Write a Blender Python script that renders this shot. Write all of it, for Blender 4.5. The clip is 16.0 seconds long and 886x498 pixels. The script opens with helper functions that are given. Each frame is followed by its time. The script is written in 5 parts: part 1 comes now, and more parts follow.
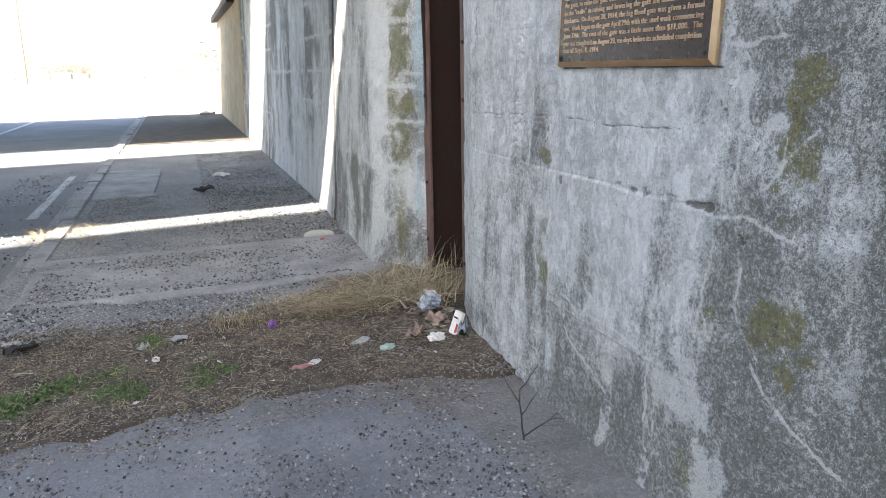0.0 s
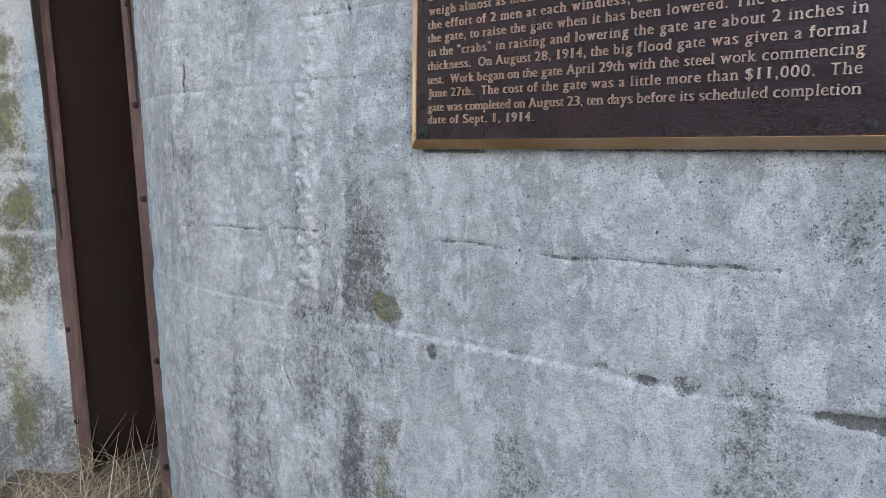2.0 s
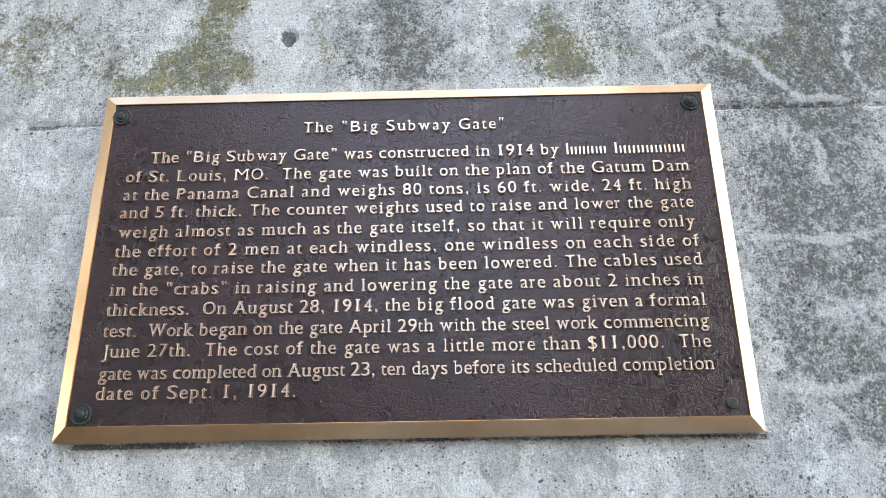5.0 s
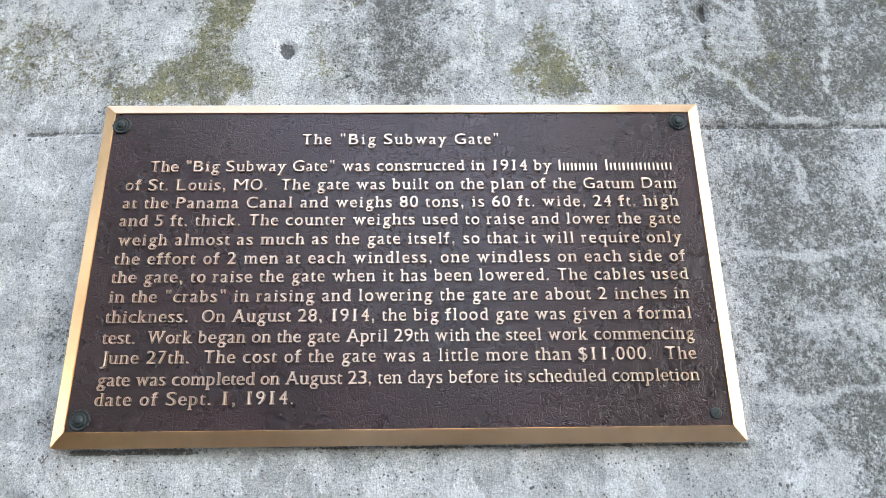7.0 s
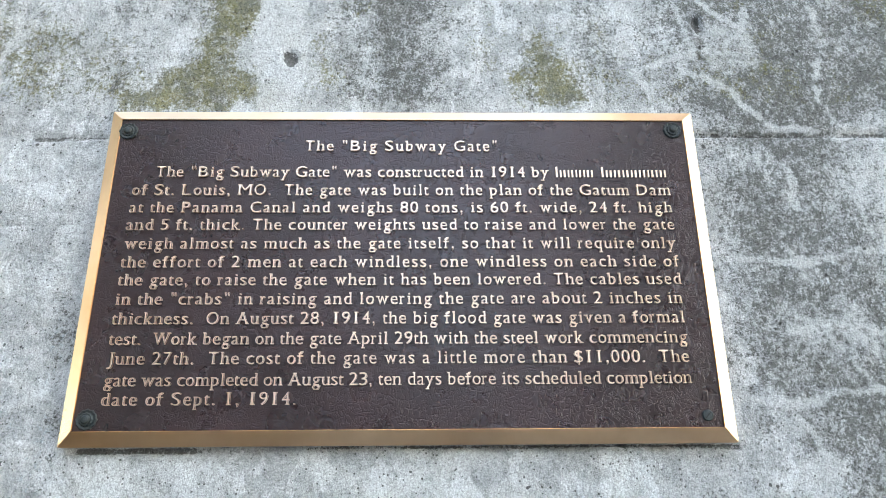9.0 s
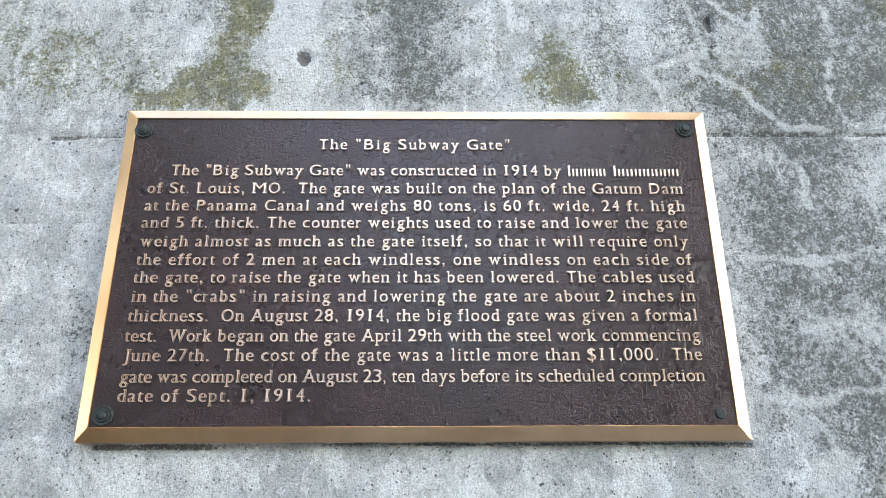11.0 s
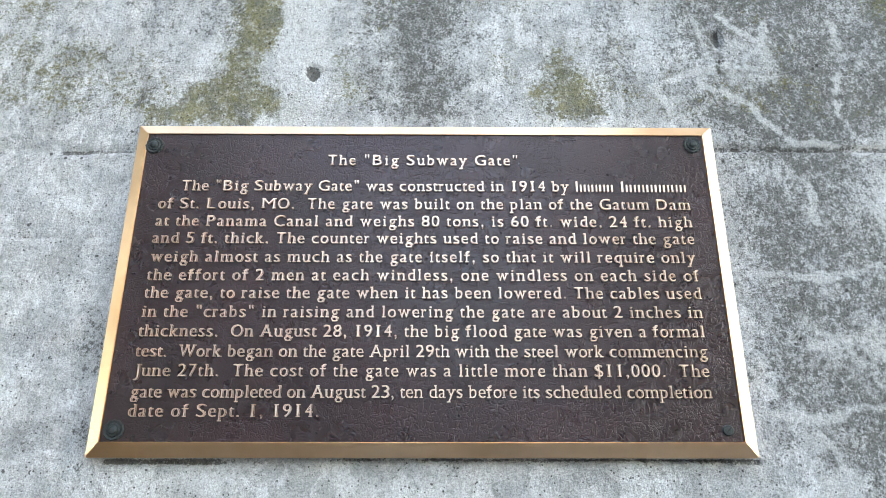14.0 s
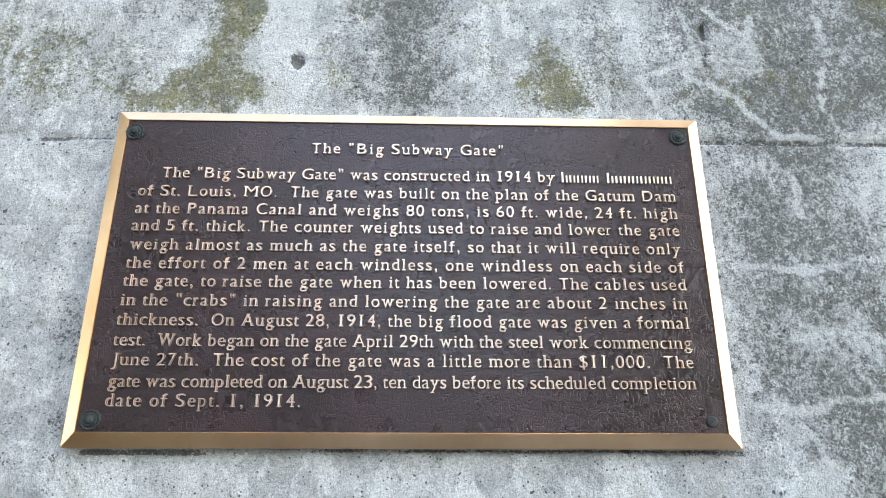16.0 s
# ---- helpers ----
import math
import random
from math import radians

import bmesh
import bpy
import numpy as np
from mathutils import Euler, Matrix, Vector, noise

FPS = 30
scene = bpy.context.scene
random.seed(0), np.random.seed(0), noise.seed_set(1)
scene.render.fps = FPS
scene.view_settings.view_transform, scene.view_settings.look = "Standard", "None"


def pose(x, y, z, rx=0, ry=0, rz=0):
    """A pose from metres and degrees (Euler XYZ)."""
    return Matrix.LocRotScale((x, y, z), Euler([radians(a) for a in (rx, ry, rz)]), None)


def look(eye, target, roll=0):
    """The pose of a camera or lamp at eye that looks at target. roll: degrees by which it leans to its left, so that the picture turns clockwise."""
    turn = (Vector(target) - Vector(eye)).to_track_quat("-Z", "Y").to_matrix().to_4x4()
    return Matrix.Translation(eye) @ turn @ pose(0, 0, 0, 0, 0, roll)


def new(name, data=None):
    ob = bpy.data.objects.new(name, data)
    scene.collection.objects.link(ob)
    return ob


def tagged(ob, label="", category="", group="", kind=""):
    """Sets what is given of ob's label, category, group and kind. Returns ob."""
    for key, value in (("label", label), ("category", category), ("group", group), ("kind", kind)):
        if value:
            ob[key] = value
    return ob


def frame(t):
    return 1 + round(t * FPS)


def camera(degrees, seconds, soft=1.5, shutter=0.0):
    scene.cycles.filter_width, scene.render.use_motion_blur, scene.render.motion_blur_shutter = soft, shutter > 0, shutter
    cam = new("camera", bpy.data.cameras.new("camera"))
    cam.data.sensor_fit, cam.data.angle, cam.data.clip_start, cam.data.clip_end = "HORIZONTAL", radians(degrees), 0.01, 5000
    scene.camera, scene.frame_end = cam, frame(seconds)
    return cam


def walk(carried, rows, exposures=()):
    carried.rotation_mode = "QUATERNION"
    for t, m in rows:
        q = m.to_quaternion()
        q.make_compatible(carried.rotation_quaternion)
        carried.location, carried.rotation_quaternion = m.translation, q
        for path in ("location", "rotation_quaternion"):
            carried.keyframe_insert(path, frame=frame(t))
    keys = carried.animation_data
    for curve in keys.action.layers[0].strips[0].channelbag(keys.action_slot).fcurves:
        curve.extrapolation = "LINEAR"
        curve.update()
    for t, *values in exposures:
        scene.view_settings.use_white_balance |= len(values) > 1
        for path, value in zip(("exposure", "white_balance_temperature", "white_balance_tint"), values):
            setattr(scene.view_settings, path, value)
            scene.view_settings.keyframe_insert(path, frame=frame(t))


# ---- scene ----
cam = camera(64.3, 16.0, soft=0.7)
METRES, EYE, TILT, LEAN, TURN = 2.42, 1.45, 0.0, 0.0, -20.1
ROWS = [
    (0.0, 0.0, 0.0, 0.0, -0.17, -14.36, 0.65),
    (0.5, -0.0363, 0.1908, 0.0058, -4.0, -13.94, 0.65),
    (1.0, -0.0832, 0.3617, -0.0005, -10.04, -13.35, 0.36),
    (1.5, -0.0985, 0.5207, 0.0089, -19.46, -12.91, 0.44),
    (2.0, -0.1209, 0.6447, 0.0044, -31.91, -8.48, 0.23),
    (2.5, -0.1068, 0.745, -0.0012, -42.63, 1.69, 0.2),
    (3.0, -0.129, 0.827, -0.0098, -53.95, 9.7, 0.2),
    (3.5, -0.0963, 0.8366, -0.0128, -61.67, 19.93, 0.41),
    (4.0, -0.0829, 0.8537, -0.0153, -65.21, 19.64, 0.69),
    (6.5, -0.0983, 0.8785, -0.0165, -70.77, 17.67, 0.76),
    (7.0, -0.1044, 0.8786, -0.0154, -70.83, 17.79, 0.67),
    (7.5, -0.1058, 0.8791, -0.0161, -70.89, 17.85, 0.62),
    (8.0, -0.1088, 0.8769, -0.0163, -70.93, 17.95, 0.55),
    (8.5, -0.1128, 0.8751, -0.017, -71.02, 18.08, 0.51),
    (9.0, -0.1136, 0.8766, -0.0175, -71.1, 18.05, 0.48),
    (11.5, -0.1174, 0.8808, -0.0202, -70.64, 18.19, 0.19),
    (12.0, -0.1198, 0.8789, -0.0125, -70.53, 18.22, 0.13),
    (12.5, -0.1233, 0.8782, -0.0126, -70.48, 18.41, 0.11),
    (13.0, -0.125, 0.8794, -0.0123, -70.36, 18.36, 0.04),
    (13.5, -0.1245, 0.8807, -0.0125, -70.26, 18.37, -0.0),
    (14.0, -0.121, 0.8803, -0.0132, -70.31, 18.39, -0.03),
    (14.5, -0.1125, 0.8797, -0.0159, -70.78, 18.34, 0.01),
    (15.0, -0.1085, 0.8792, -0.0168, -71.27, 18.22, 0.0),
    (15.5, -0.1132, 0.8784, -0.0166, -71.58, 18.38, 0.01),
    (16.0, -0.1157, 0.8816, -0.0176, -71.56, 18.36, -0.05),
]
EXPOSURES = [(0.0, 2.47, 6680, 9), (2.0, 2.44, 6560, 9), (3.5, 2.55, 6780, 7), (4.2, 2.83, 6880, 7), (6.5, 3.09, 6960, 7), (7.2, 3.09, 6960, 7), (8.5, 3.09, 6880, 4), (16.0, 3.09, 6880, 4)]
walk(cam, [(t, pose(0, 0, EYE, TILT, LEAN, TURN) @ pose(METRES * x, METRES * y, METRES * z, 90 + pitch, roll, yaw)) for t, x, y, z, yaw, pitch, roll in ROWS], EXPOSURES)

# ---- light ----
SUN_DIR = Vector((0.62, 0.75, -1.0)).normalized()      # the way the sunlight travels
world = bpy.data.worlds.new("sky")
scene.world = world
world.use_nodes = True
wn = world.node_tree
sky = wn.nodes.new("ShaderNodeTexSky")
sky.sky_type, sky.sun_disc = "NISHITA", False
sky.sun_elevation = math.asin(-SUN_DIR.z)
sky.sun_rotation = math.atan2(-SUN_DIR.x, -SUN_DIR.y)
sky.air_density, sky.dust_density = 1.0, 2.0
wn.links.new(sky.outputs["Color"], wn.nodes["Background"].inputs["Color"])
wn.nodes["Background"].inputs["Strength"].default_value = 0.15
sun = new("sun", bpy.data.lights.new("sun", "SUN"))
sun.data.energy, sun.data.angle, sun.data.color = 5.0, radians(0.6), (1.0, 0.94, 0.84)
sun.matrix_world = look((-20, -20, 30), Vector((-20, -20, 30)) + SUN_DIR)

# ---- materials ----


class Nodes:
    """A short way to write node trees."""

    def __init__(self, name):
        self.mat = bpy.data.materials.new(name)
        self.mat.use_nodes = True
        self.t = self.mat.node_tree
        self.bsdf = self.t.nodes["Principled BSDF"]
        self.pos = self.add("ShaderNodeNewGeometry").outputs["Position"]

    def add(self, kind, **inputs):
        node = self.t.nodes.new(kind)
        for key, value in inputs.items():
            self.put(node.inputs[key.replace("_", " ")], value)
        return node

    def put(self, socket, value):
        if isinstance(value, bpy.types.NodeSocket):
            self.t.links.new(value, socket)
        elif isinstance(value, tuple) and len(value) == 3 and socket.type == "RGBA":
            socket.default_value = (*value, 1)
        else:
            socket.default_value = value

    def math(self, op, a, b=0.0, clamp=False):
        node = self.t.nodes.new("ShaderNodeMath")
        node.operation, node.use_clamp = op, clamp
        self.put(node.inputs[0], a)
        self.put(node.inputs[1], b)
        return node.outputs[0]

    def noise(self, scale, detail=4.0, rough=0.6, stretch=(1, 1, 1), distort=0.0, where=None):
        m = self.add("ShaderNodeMapping", Vector=where or self.pos)
        m.inputs["Scale"].default_value = stretch
        n = self.add("ShaderNodeTexNoise", Vector=m.outputs[0], Scale=scale, Detail=detail, Roughness=rough, Distortion=distort)
        return n.outputs["Fac"]

    def cells(self, scale, feature="F1", stretch=(1, 1, 1), out="Distance", rand=1.0):
        m = self.add("ShaderNodeMapping", Vector=self.pos)
        m.inputs["Scale"].default_value = stretch
        n = self.add("ShaderNodeTexVoronoi", Vector=m.outputs[0], Scale=scale, Randomness=rand)
        n.feature = feature
        return n.outputs[out]

    def add_distort(self, value, amount, scale):
        """A ragged rim for round marks."""
        return self.math("ADD", value, self.math("MULTIPLY", self.math("SUBTRACT", self.noise(scale, 3), 0.5), amount * 4))

    def span(self, value, low, high, a=0.0, b=1.0):
        n = self.add("ShaderNodeMapRange", Value=value)
        for key, v in (("From Min", low), ("From Max", high), ("To Min", a), ("To Max", b)):
            n.inputs[key].default_value = v
        return n.outputs[0]

    def mix(self, fac, a, b, blend="MIX"):
        n = self.t.nodes.new("ShaderNodeMix")
        n.data_type, n.blend_type = "RGBA", blend
        self.put(n.inputs[0], fac)
        self.put(n.inputs[6], a)
        self.put(n.inputs[7], b)
        return n.outputs[2]

    def attr(self, name):
        n = self.t.nodes.new("ShaderNodeAttribute")
        n.attribute_name = name
        return n

    def bump(self, height, strength=0.5, distance=0.01):
        n = self.add("ShaderNodeBump", Height=height, Strength=strength, Distance=distance)
        self.put(self.bsdf.inputs["Normal"], n.outputs[0])

    def done(self, color, rough=0.8, metal=0.0, spec=0.5):
        self.put(self.bsdf.inputs["Base Color"], color)
        self.put(self.bsdf.inputs["Roughness"], rough)
        self.put(self.bsdf.inputs["Metallic"], metal)
        self.put(self.bsdf.inputs["Specular IOR Level"], spec)
        return self.mat


def plain(name, color, rough=0.7, metal=0.0, vary=0.25, scale=30.0, bump=0.2):
    """A simple material with mottling and fine relief."""
    n = Nodes(name)
    a = n.noise(scale, 5)
    b = n.noise(scale * 0.17, 3)
    f = n.math("ADD", n.math("MULTIPLY", a, 0.6), n.math("MULTIPLY", b, 0.4))
    dark = tuple(c * (1 - vary) for c in color)
    light = tuple(min(1, c * (1 + vary)) for c in color)
    n.bump(a, bump, 0.003)
    return n.done(n.mix(n.span(f, 0.3, 0.7), dark, light), n.span(b, 0.3, 0.7, max(0.05, rough - 0.1), min(1, rough + 0.1)), metal)


def concrete_wall(name):
    """Old board-formed concrete. The stain attribute holds moss, grime, lime bloom and cracks."""
    n = Nodes(name)
    st = n.attr("stain")
    sep = n.add("ShaderNodeSeparateColor", Color=st.outputs["Color"])
    moss, grime, lime = sep.outputs[0], sep.outputs[1], sep.outputs[2]
    crack = st.outputs["Alpha"]
    paint = n.attr("paint").outputs["Fac"]

    def cover(noise, amount, bare, full, width):
        """How far a growth with this amount covers, speckle by speckle."""
        level = n.math("SUBTRACT", noise, n.math("SUBTRACT", bare, n.math("MULTIPLY", amount, bare - full)))
        return n.span(level, -width, width)

    grain = n.noise(420, 4, 0.7)
    fine = n.noise(150, 6, 0.72)
    mid = n.noise(30, 7, 0.70, distort=0.3)
    big = n.noise(3.2, 5, 0.62)
    runs = n.noise(16, 5, 0.62, stretch=(1, 1, 0.10), distort=0.2)
    f = n.math("ADD", n.math("MULTIPLY", mid, 0.45), n.math("ADD", n.math("MULTIPLY", runs, 0.3), n.math("MULTIPLY", big, 0.25)))
    col = n.mix(n.span(f, 0.38, 0.62), (0.40, 0.412, 0.412), (0.76, 0.78, 0.778))
    col = n.mix(n.span(n.noise(10, 9, 0.74), 0.50, 0.56, 0, 0.55), col, (0.36, 0.372, 0.375))
    col = n.mix(n.span(n.noise(17, 9, 0.76, stretch=(1, 1, 0.6), distort=0.6), 0.525, 0.57, 0, 0.7), col, (0.78, 0.80, 0.80))
    col = n.mix(n.math("MULTIPLY", cover(runs, grime, 0.80, 0.40, 0.09), 0.42), col, (0.21, 0.21, 0.205))
    coarse = n.noise(62, 7, 0.74)
    speck = n.math("ADD", n.math("MULTIPLY", n.noise(250, 5, 0.75), 0.55), n.math("MULTIPLY", coarse, 0.45))
    col = n.mix(n.math("MULTIPLY", cover(speck, grime, 0.63, 0.465, 0.026), 0.85), col, (0.105, 0.107, 0.095))
    growth = n.math("ADD", n.math("MULTIPLY", n.noise(170, 6, 0.75), 0.6), n.math("MULTIPLY", n.noise(24, 6, 0.72), 0.4))
    mosscol = n.mix(n.span(n.noise(33, 4), 0.35, 0.65), (0.115, 0.115, 0.075), (0.205, 0.19, 0.06))
    col = n.mix(n.math("MULTIPLY", cover(growth, moss, 0.70, 0.42, 0.045), 0.85), col, mosscol)
    bloom = n.math("ADD", n.math("MULTIPLY", n.noise(70, 8, 0.75), 0.6), n.math("MULTIPLY", fine, 0.4))
    col = n.mix(n.math("MULTIPLY", cover(bloom, lime, 0.66, 0.38, 0.07), 0.75), col, (0.66, 0.675, 0.67))
    flakes = n.math("ADD", n.math("MULTIPLY", fine, 0.5), n.math("MULTIPLY", runs, 0.5))
    col = n.mix(n.math("MULTIPLY", cover(flakes, paint, 0.68, 0.36, 0.07), 0.7), col, (0.40, 0.55, 0.64))
    # blow holes, small and larger
    small = n.math("MULTIPLY", n.math("LESS_THAN", n.add_distort(n.cells(120), 0.06, 400), 0.16), n.math("GREATER_THAN", n.noise(50, 2), 0.48))
    large = n.math("MULTIPLY", n.math("LESS_THAN", n.add_distort(n.cells(40), 0.09, 160), 0.105), n.math("GREATER_THAN", n.noise(17, 2), 0.57))
    pit = n.math("MAXIMUM", small, large)
    col = n.mix(n.math("MULTIPLY", pit, 0.8), col, (0.035, 0.034, 0.03))
    col = n.mix(n.math("MULTIPLY", cover(speck, crack, 0.72, 0.40, 0.04), 0.8), col, (0.075, 0.07, 0.062))
    col = n.mix(n.span(n.noise(230, 3, 0.8), 0.54, 0.61, 0.0, 0.55), col, (0.45, 0.45, 0.44), "MULTIPLY")
    col = n.mix(n.span(n.noise(95, 6, 0.8, distort=0.4), 0.55, 0.60, 0.0, 0.5), col, (0.45, 0.45, 0.43), "MULTIPLY")
    col = n.mix(n.span(grain, 0.42, 0.58, 0.0, 0.7), col, (0.60, 0.61, 0.61), "MULTIPLY")
    h = n.math("ADD", n.math("MULTIPLY", fine, 0.9), n.math("ADD", n.math("MULTIPLY", mid, 1.0), n.math("MULTIPLY", grain, 0.25)))
    h = n.math("SUBTRACT", h, n.math("MULTIPLY", pit, 1.4))
    n.bump(h, 0.85, 0.006)
    return n.done(col, n.span(mid, 0.3, 0.7, 0.8, 0.95), spec=0.3)


def gravelly(name, dark, light, stone=(0.34, 0.33, 0.31), scale=60.0, amount=0.5, patch=1.5, relief=0.7):
    """Bitumen, dirt or worn slab strewn with small stones."""
    n = Nodes(name)
    base = n.mix(n.span(n.noise(patch, 5, 0.65), 0.35, 0.65), dark, light)
    base = n.mix(n.span(n.noise(45, 5, 0.7), 0.3, 0.7, 0, 0.6), base, tuple(c * 0.55 for c in dark))
    d = n.cells(scale)
    tone = n.cells(scale, out="Color")
    sepc = n.add("ShaderNodeSeparateColor", Color=tone)
    here = n.math("MULTIPLY", n.math("LESS_THAN", d, 0.42), n.math("LESS_THAN", sepc.outputs[0], amount))
    stonecol = n.mix(sepc.outputs[1], tuple(c * 0.3 for c in stone), stone)
    col = n.mix(n.math("MULTIPLY", here, 0.85), base, stonecol)
    bumpy = n.math("ADD", n.math("MULTIPLY", n.math("SUBTRACT", 0.5, d), n.math("MULTIPLY", here, 1.2)), n.math("MULTIPLY", n.noise(120, 4), 0.4))
    n.bump(bumpy, relief, 0.008)
    return n.done(col, 0.9, spec=0.25)


M_WALL = concrete_wall("weathered_concrete")
M_ROAD = gravelly("grey_asphalt", (0.16, 0.167, 0.178), (0.235, 0.242, 0.255), scale=160, amount=0.5, patch=0.8, relief=0.4)
M_PATH = gravelly("worn_asphalt_path", (0.175, 0.182, 0.196), (0.285, 0.292, 0.305), scale=190, amount=0.45, patch=1.7)
M_DIRT = gravelly("leaf_litter_dirt", (0.065, 0.054, 0.045), (0.17, 0.145, 0.118), (0.40, 0.35, 0.29), scale=95, amount=0.5, patch=3.0, relief=1.0)
M_GRAVEL = gravelly("loose_grey_gravel", (0.17, 0.17, 0.172), (0.31, 0.308, 0.303), (0.55, 0.55, 0.55), scale=75, amount=0.75, patch=1.2, relief=1.0)
M_GRIT = gravelly("brown_grit_drift", (0.155, 0.148, 0.142), (0.26, 0.25, 0.24), (0.42, 0.41, 0.40), scale=170, amount=0.45, patch=3.0, relief=0.9)
M_PATCH = gravelly("smooth_grey_path_concrete", (0.20, 0.206, 0.218), (0.30, 0.306, 0.315), scale=160, amount=0.3, patch=1.2, relief=0.4)
M_SLAB = gravelly("worn_pavement_concrete", (0.22, 0.222, 0.228), (0.42, 0.42, 0.42), (0.42, 0.41, 0.40), scale=110, amount=0.35, patch=2.5, relief=0.5)
M_FIELD = plain("pale_dry_ground", (0.33, 0.30, 0.25), 0.95, vary=0.3, scale=1.5)
M_DECK = plain("bridge_deck_concrete", (0.33, 0.33, 0.32), 0.9, scale=4)
M_PAINT = plain("worn_white_road_paint", (0.36, 0.37, 0.37), 0.8, vary=0.45, scale=25)


# Rust mottling; the default tones are near black, with the slot's shade worked in.
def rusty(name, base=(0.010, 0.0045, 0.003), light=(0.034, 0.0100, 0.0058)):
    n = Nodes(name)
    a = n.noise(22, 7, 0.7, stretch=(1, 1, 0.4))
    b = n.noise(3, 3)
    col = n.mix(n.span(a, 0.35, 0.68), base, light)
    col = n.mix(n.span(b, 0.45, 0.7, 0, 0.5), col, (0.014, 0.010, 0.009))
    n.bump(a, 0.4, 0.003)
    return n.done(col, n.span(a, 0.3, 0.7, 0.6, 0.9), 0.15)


# the first steel carries the deep slot's shade in its colour
M_SHADED_RUST = rusty("shade_darkened_red_brown_rust")
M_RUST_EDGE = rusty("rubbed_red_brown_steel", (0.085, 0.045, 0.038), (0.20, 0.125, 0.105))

# ---- helpers for meshes ----


def mesh_from(name, bm, material):
    data = bpy.data.meshes.new(name)
    bm.to_mesh(data)
    bm.free()
    data.materials.append(material)
    return data


def thing(name, label, category, at=(0, 0, 0), group="", kind=""):
    ob = new(name)
    ob.empty_display_size = 0.05
    ob.location = at
    return tagged(ob, label, category, group, kind)


def part(name, bm, material, parent, label=""):
    ob = new(name, mesh_from(name, bm, material))
    ob.parent = parent
    return tagged(ob, label)


def solo(name, bm, material, label, category, at=(0, 0, 0), group="", kind="", smooth=False):
    ob = new(name, mesh_from(name, bm, material))
    ob.location = at
    if smooth:
        for p in ob.data.polygons:
            p.use_smooth = True
    return tagged(ob, label, category, group, kind)


def block(x0, x1, y0, y1, z0, z1, bevel=0.0, bm=None):
    bm = bm or bmesh.new()
    vs = [bm.verts.new((x, y, z)) for x in (x0, x1) for y in (y0, y1) for z in (z0, z1)]
    faces = [bm.faces.new([vs[i] for i in f]) for f in ((0, 1, 3, 2), (4, 6, 7, 5), (0, 4, 5, 1), (2, 3, 7, 6), (0, 2, 6, 4), (1, 5, 7, 3))]
    if bevel:
        edges = list({e for f in faces for e in f.edges})
        bmesh.ops.bevel(bm, geom=edges, offset=bevel, segments=2, affect="EDGES")
    return bm


def tube(bm, a, b, ra, rb, sides=8, caps=True):
    a, b = Vector(a), Vector(b)
    turn = (b - a).to_track_quat("Z", "Y")
    rings = []
    for p, r in ((a, ra), (b, rb)):
        rings.append([bm.verts.new(p + turn @ Vector((r * math.cos(k * math.tau / sides), r * math.sin(k * math.tau / sides), 0))) for k in range(sides)])
    for k in range(sides):
        j = (k + 1) % sides
        bm.faces.new((rings[0][k], rings[0][j], rings[1][j], rings[1][k]))
    if caps:
        bm.faces.new(rings[0][::-1])
        bm.faces.new(rings[1])
    return bm


LATTICE = np.random.RandomState(5).rand(256, 256)


def vnoise(u, v, freq, seed=0):
    """Smooth value noise on arrays."""
    u, v = np.asarray(u, float) * freq + 17.3 * seed, np.asarray(v, float) * freq + 41.7 * seed
    iu, iv = np.floor(u).astype(int), np.floor(v).astype(int)
    fu, fv = u - iu, v - iv
    fu, fv = fu * fu * (3 - 2 * fu), fv * fv * (3 - 2 * fv)
    p = lambda a, b: LATTICE[a % 256, b % 256]
    return (p(iu, iv) * (1 - fu) + p(iu + 1, iv) * fu) * (1 - fv) + (p(iu, iv + 1) * (1 - fu) + p(iu + 1, iv + 1) * fu) * fv


def fbm(u, v, freq, octaves=4, seed=0, gain=0.5):
    total, amp, norm = 0, 1.0, 0
    for k in range(octaves):
        total = total + amp * vnoise(u, v, freq * 2 ** k, seed + k * 3)
        norm += amp
        amp *= gain
    return total / norm


def smooth(a, lo, hi):
    t = np.clip((a - lo) / (hi - lo), 0, 1)
    return t * t * (3 - 2 * t)


def spot(y, z, cy, cz, ry, rz, rag=0.5, seed=0):
    """A ragged soft patch."""
    d = np.sqrt(((y - cy) / ry) ** 2 + ((z - cz) / rz) ** 2)
    return smooth(1.25 - d + rag * (fbm(y, z, 14, 4, seed) - 0.5) * 2, 0.0, 0.7)


def strip(y, z, y0, y1, z0, z1, soft=0.02, wob=0.02, seed=0):
    """A ragged upright band."""
    w = wob * 2 * (fbm(y, z, 9, 4, seed) - 0.5)
    return smooth(y + w, y0 - soft, y0 + soft) * (1 - smooth(y + w, y1 - soft, y1 + soft)) * smooth(z + w, z0 - soft, z0 + soft) * (1 - smooth(z + w, z1 - soft, z1 + soft))


def line(y, z, points, width, wob=0.01, seed=0):
    """A wandering line through a few points: 1 on it, 0 away."""
    yy = y + wob * 2 * (fbm(y, z, 12, 4, seed) - 0.5)
    zz = z + wob * 2 * (fbm(y, z, 12, 4, seed + 9) - 0.5)
    best = np.full(np.shape(y), 9.0)
    for (ay, az), (by, bz) in zip(points, points[1:]):
        dy, dz = by - ay, bz - az
        t = np.clip(((yy - ay) * dy + (zz - az) * dz) / (dy * dy + dz * dz), 0, 1)
        best = np.minimum(best, np.hypot(yy - ay - t * dy, zz - az - t * dz))
    return 1 - smooth(best, width * 0.4, width)


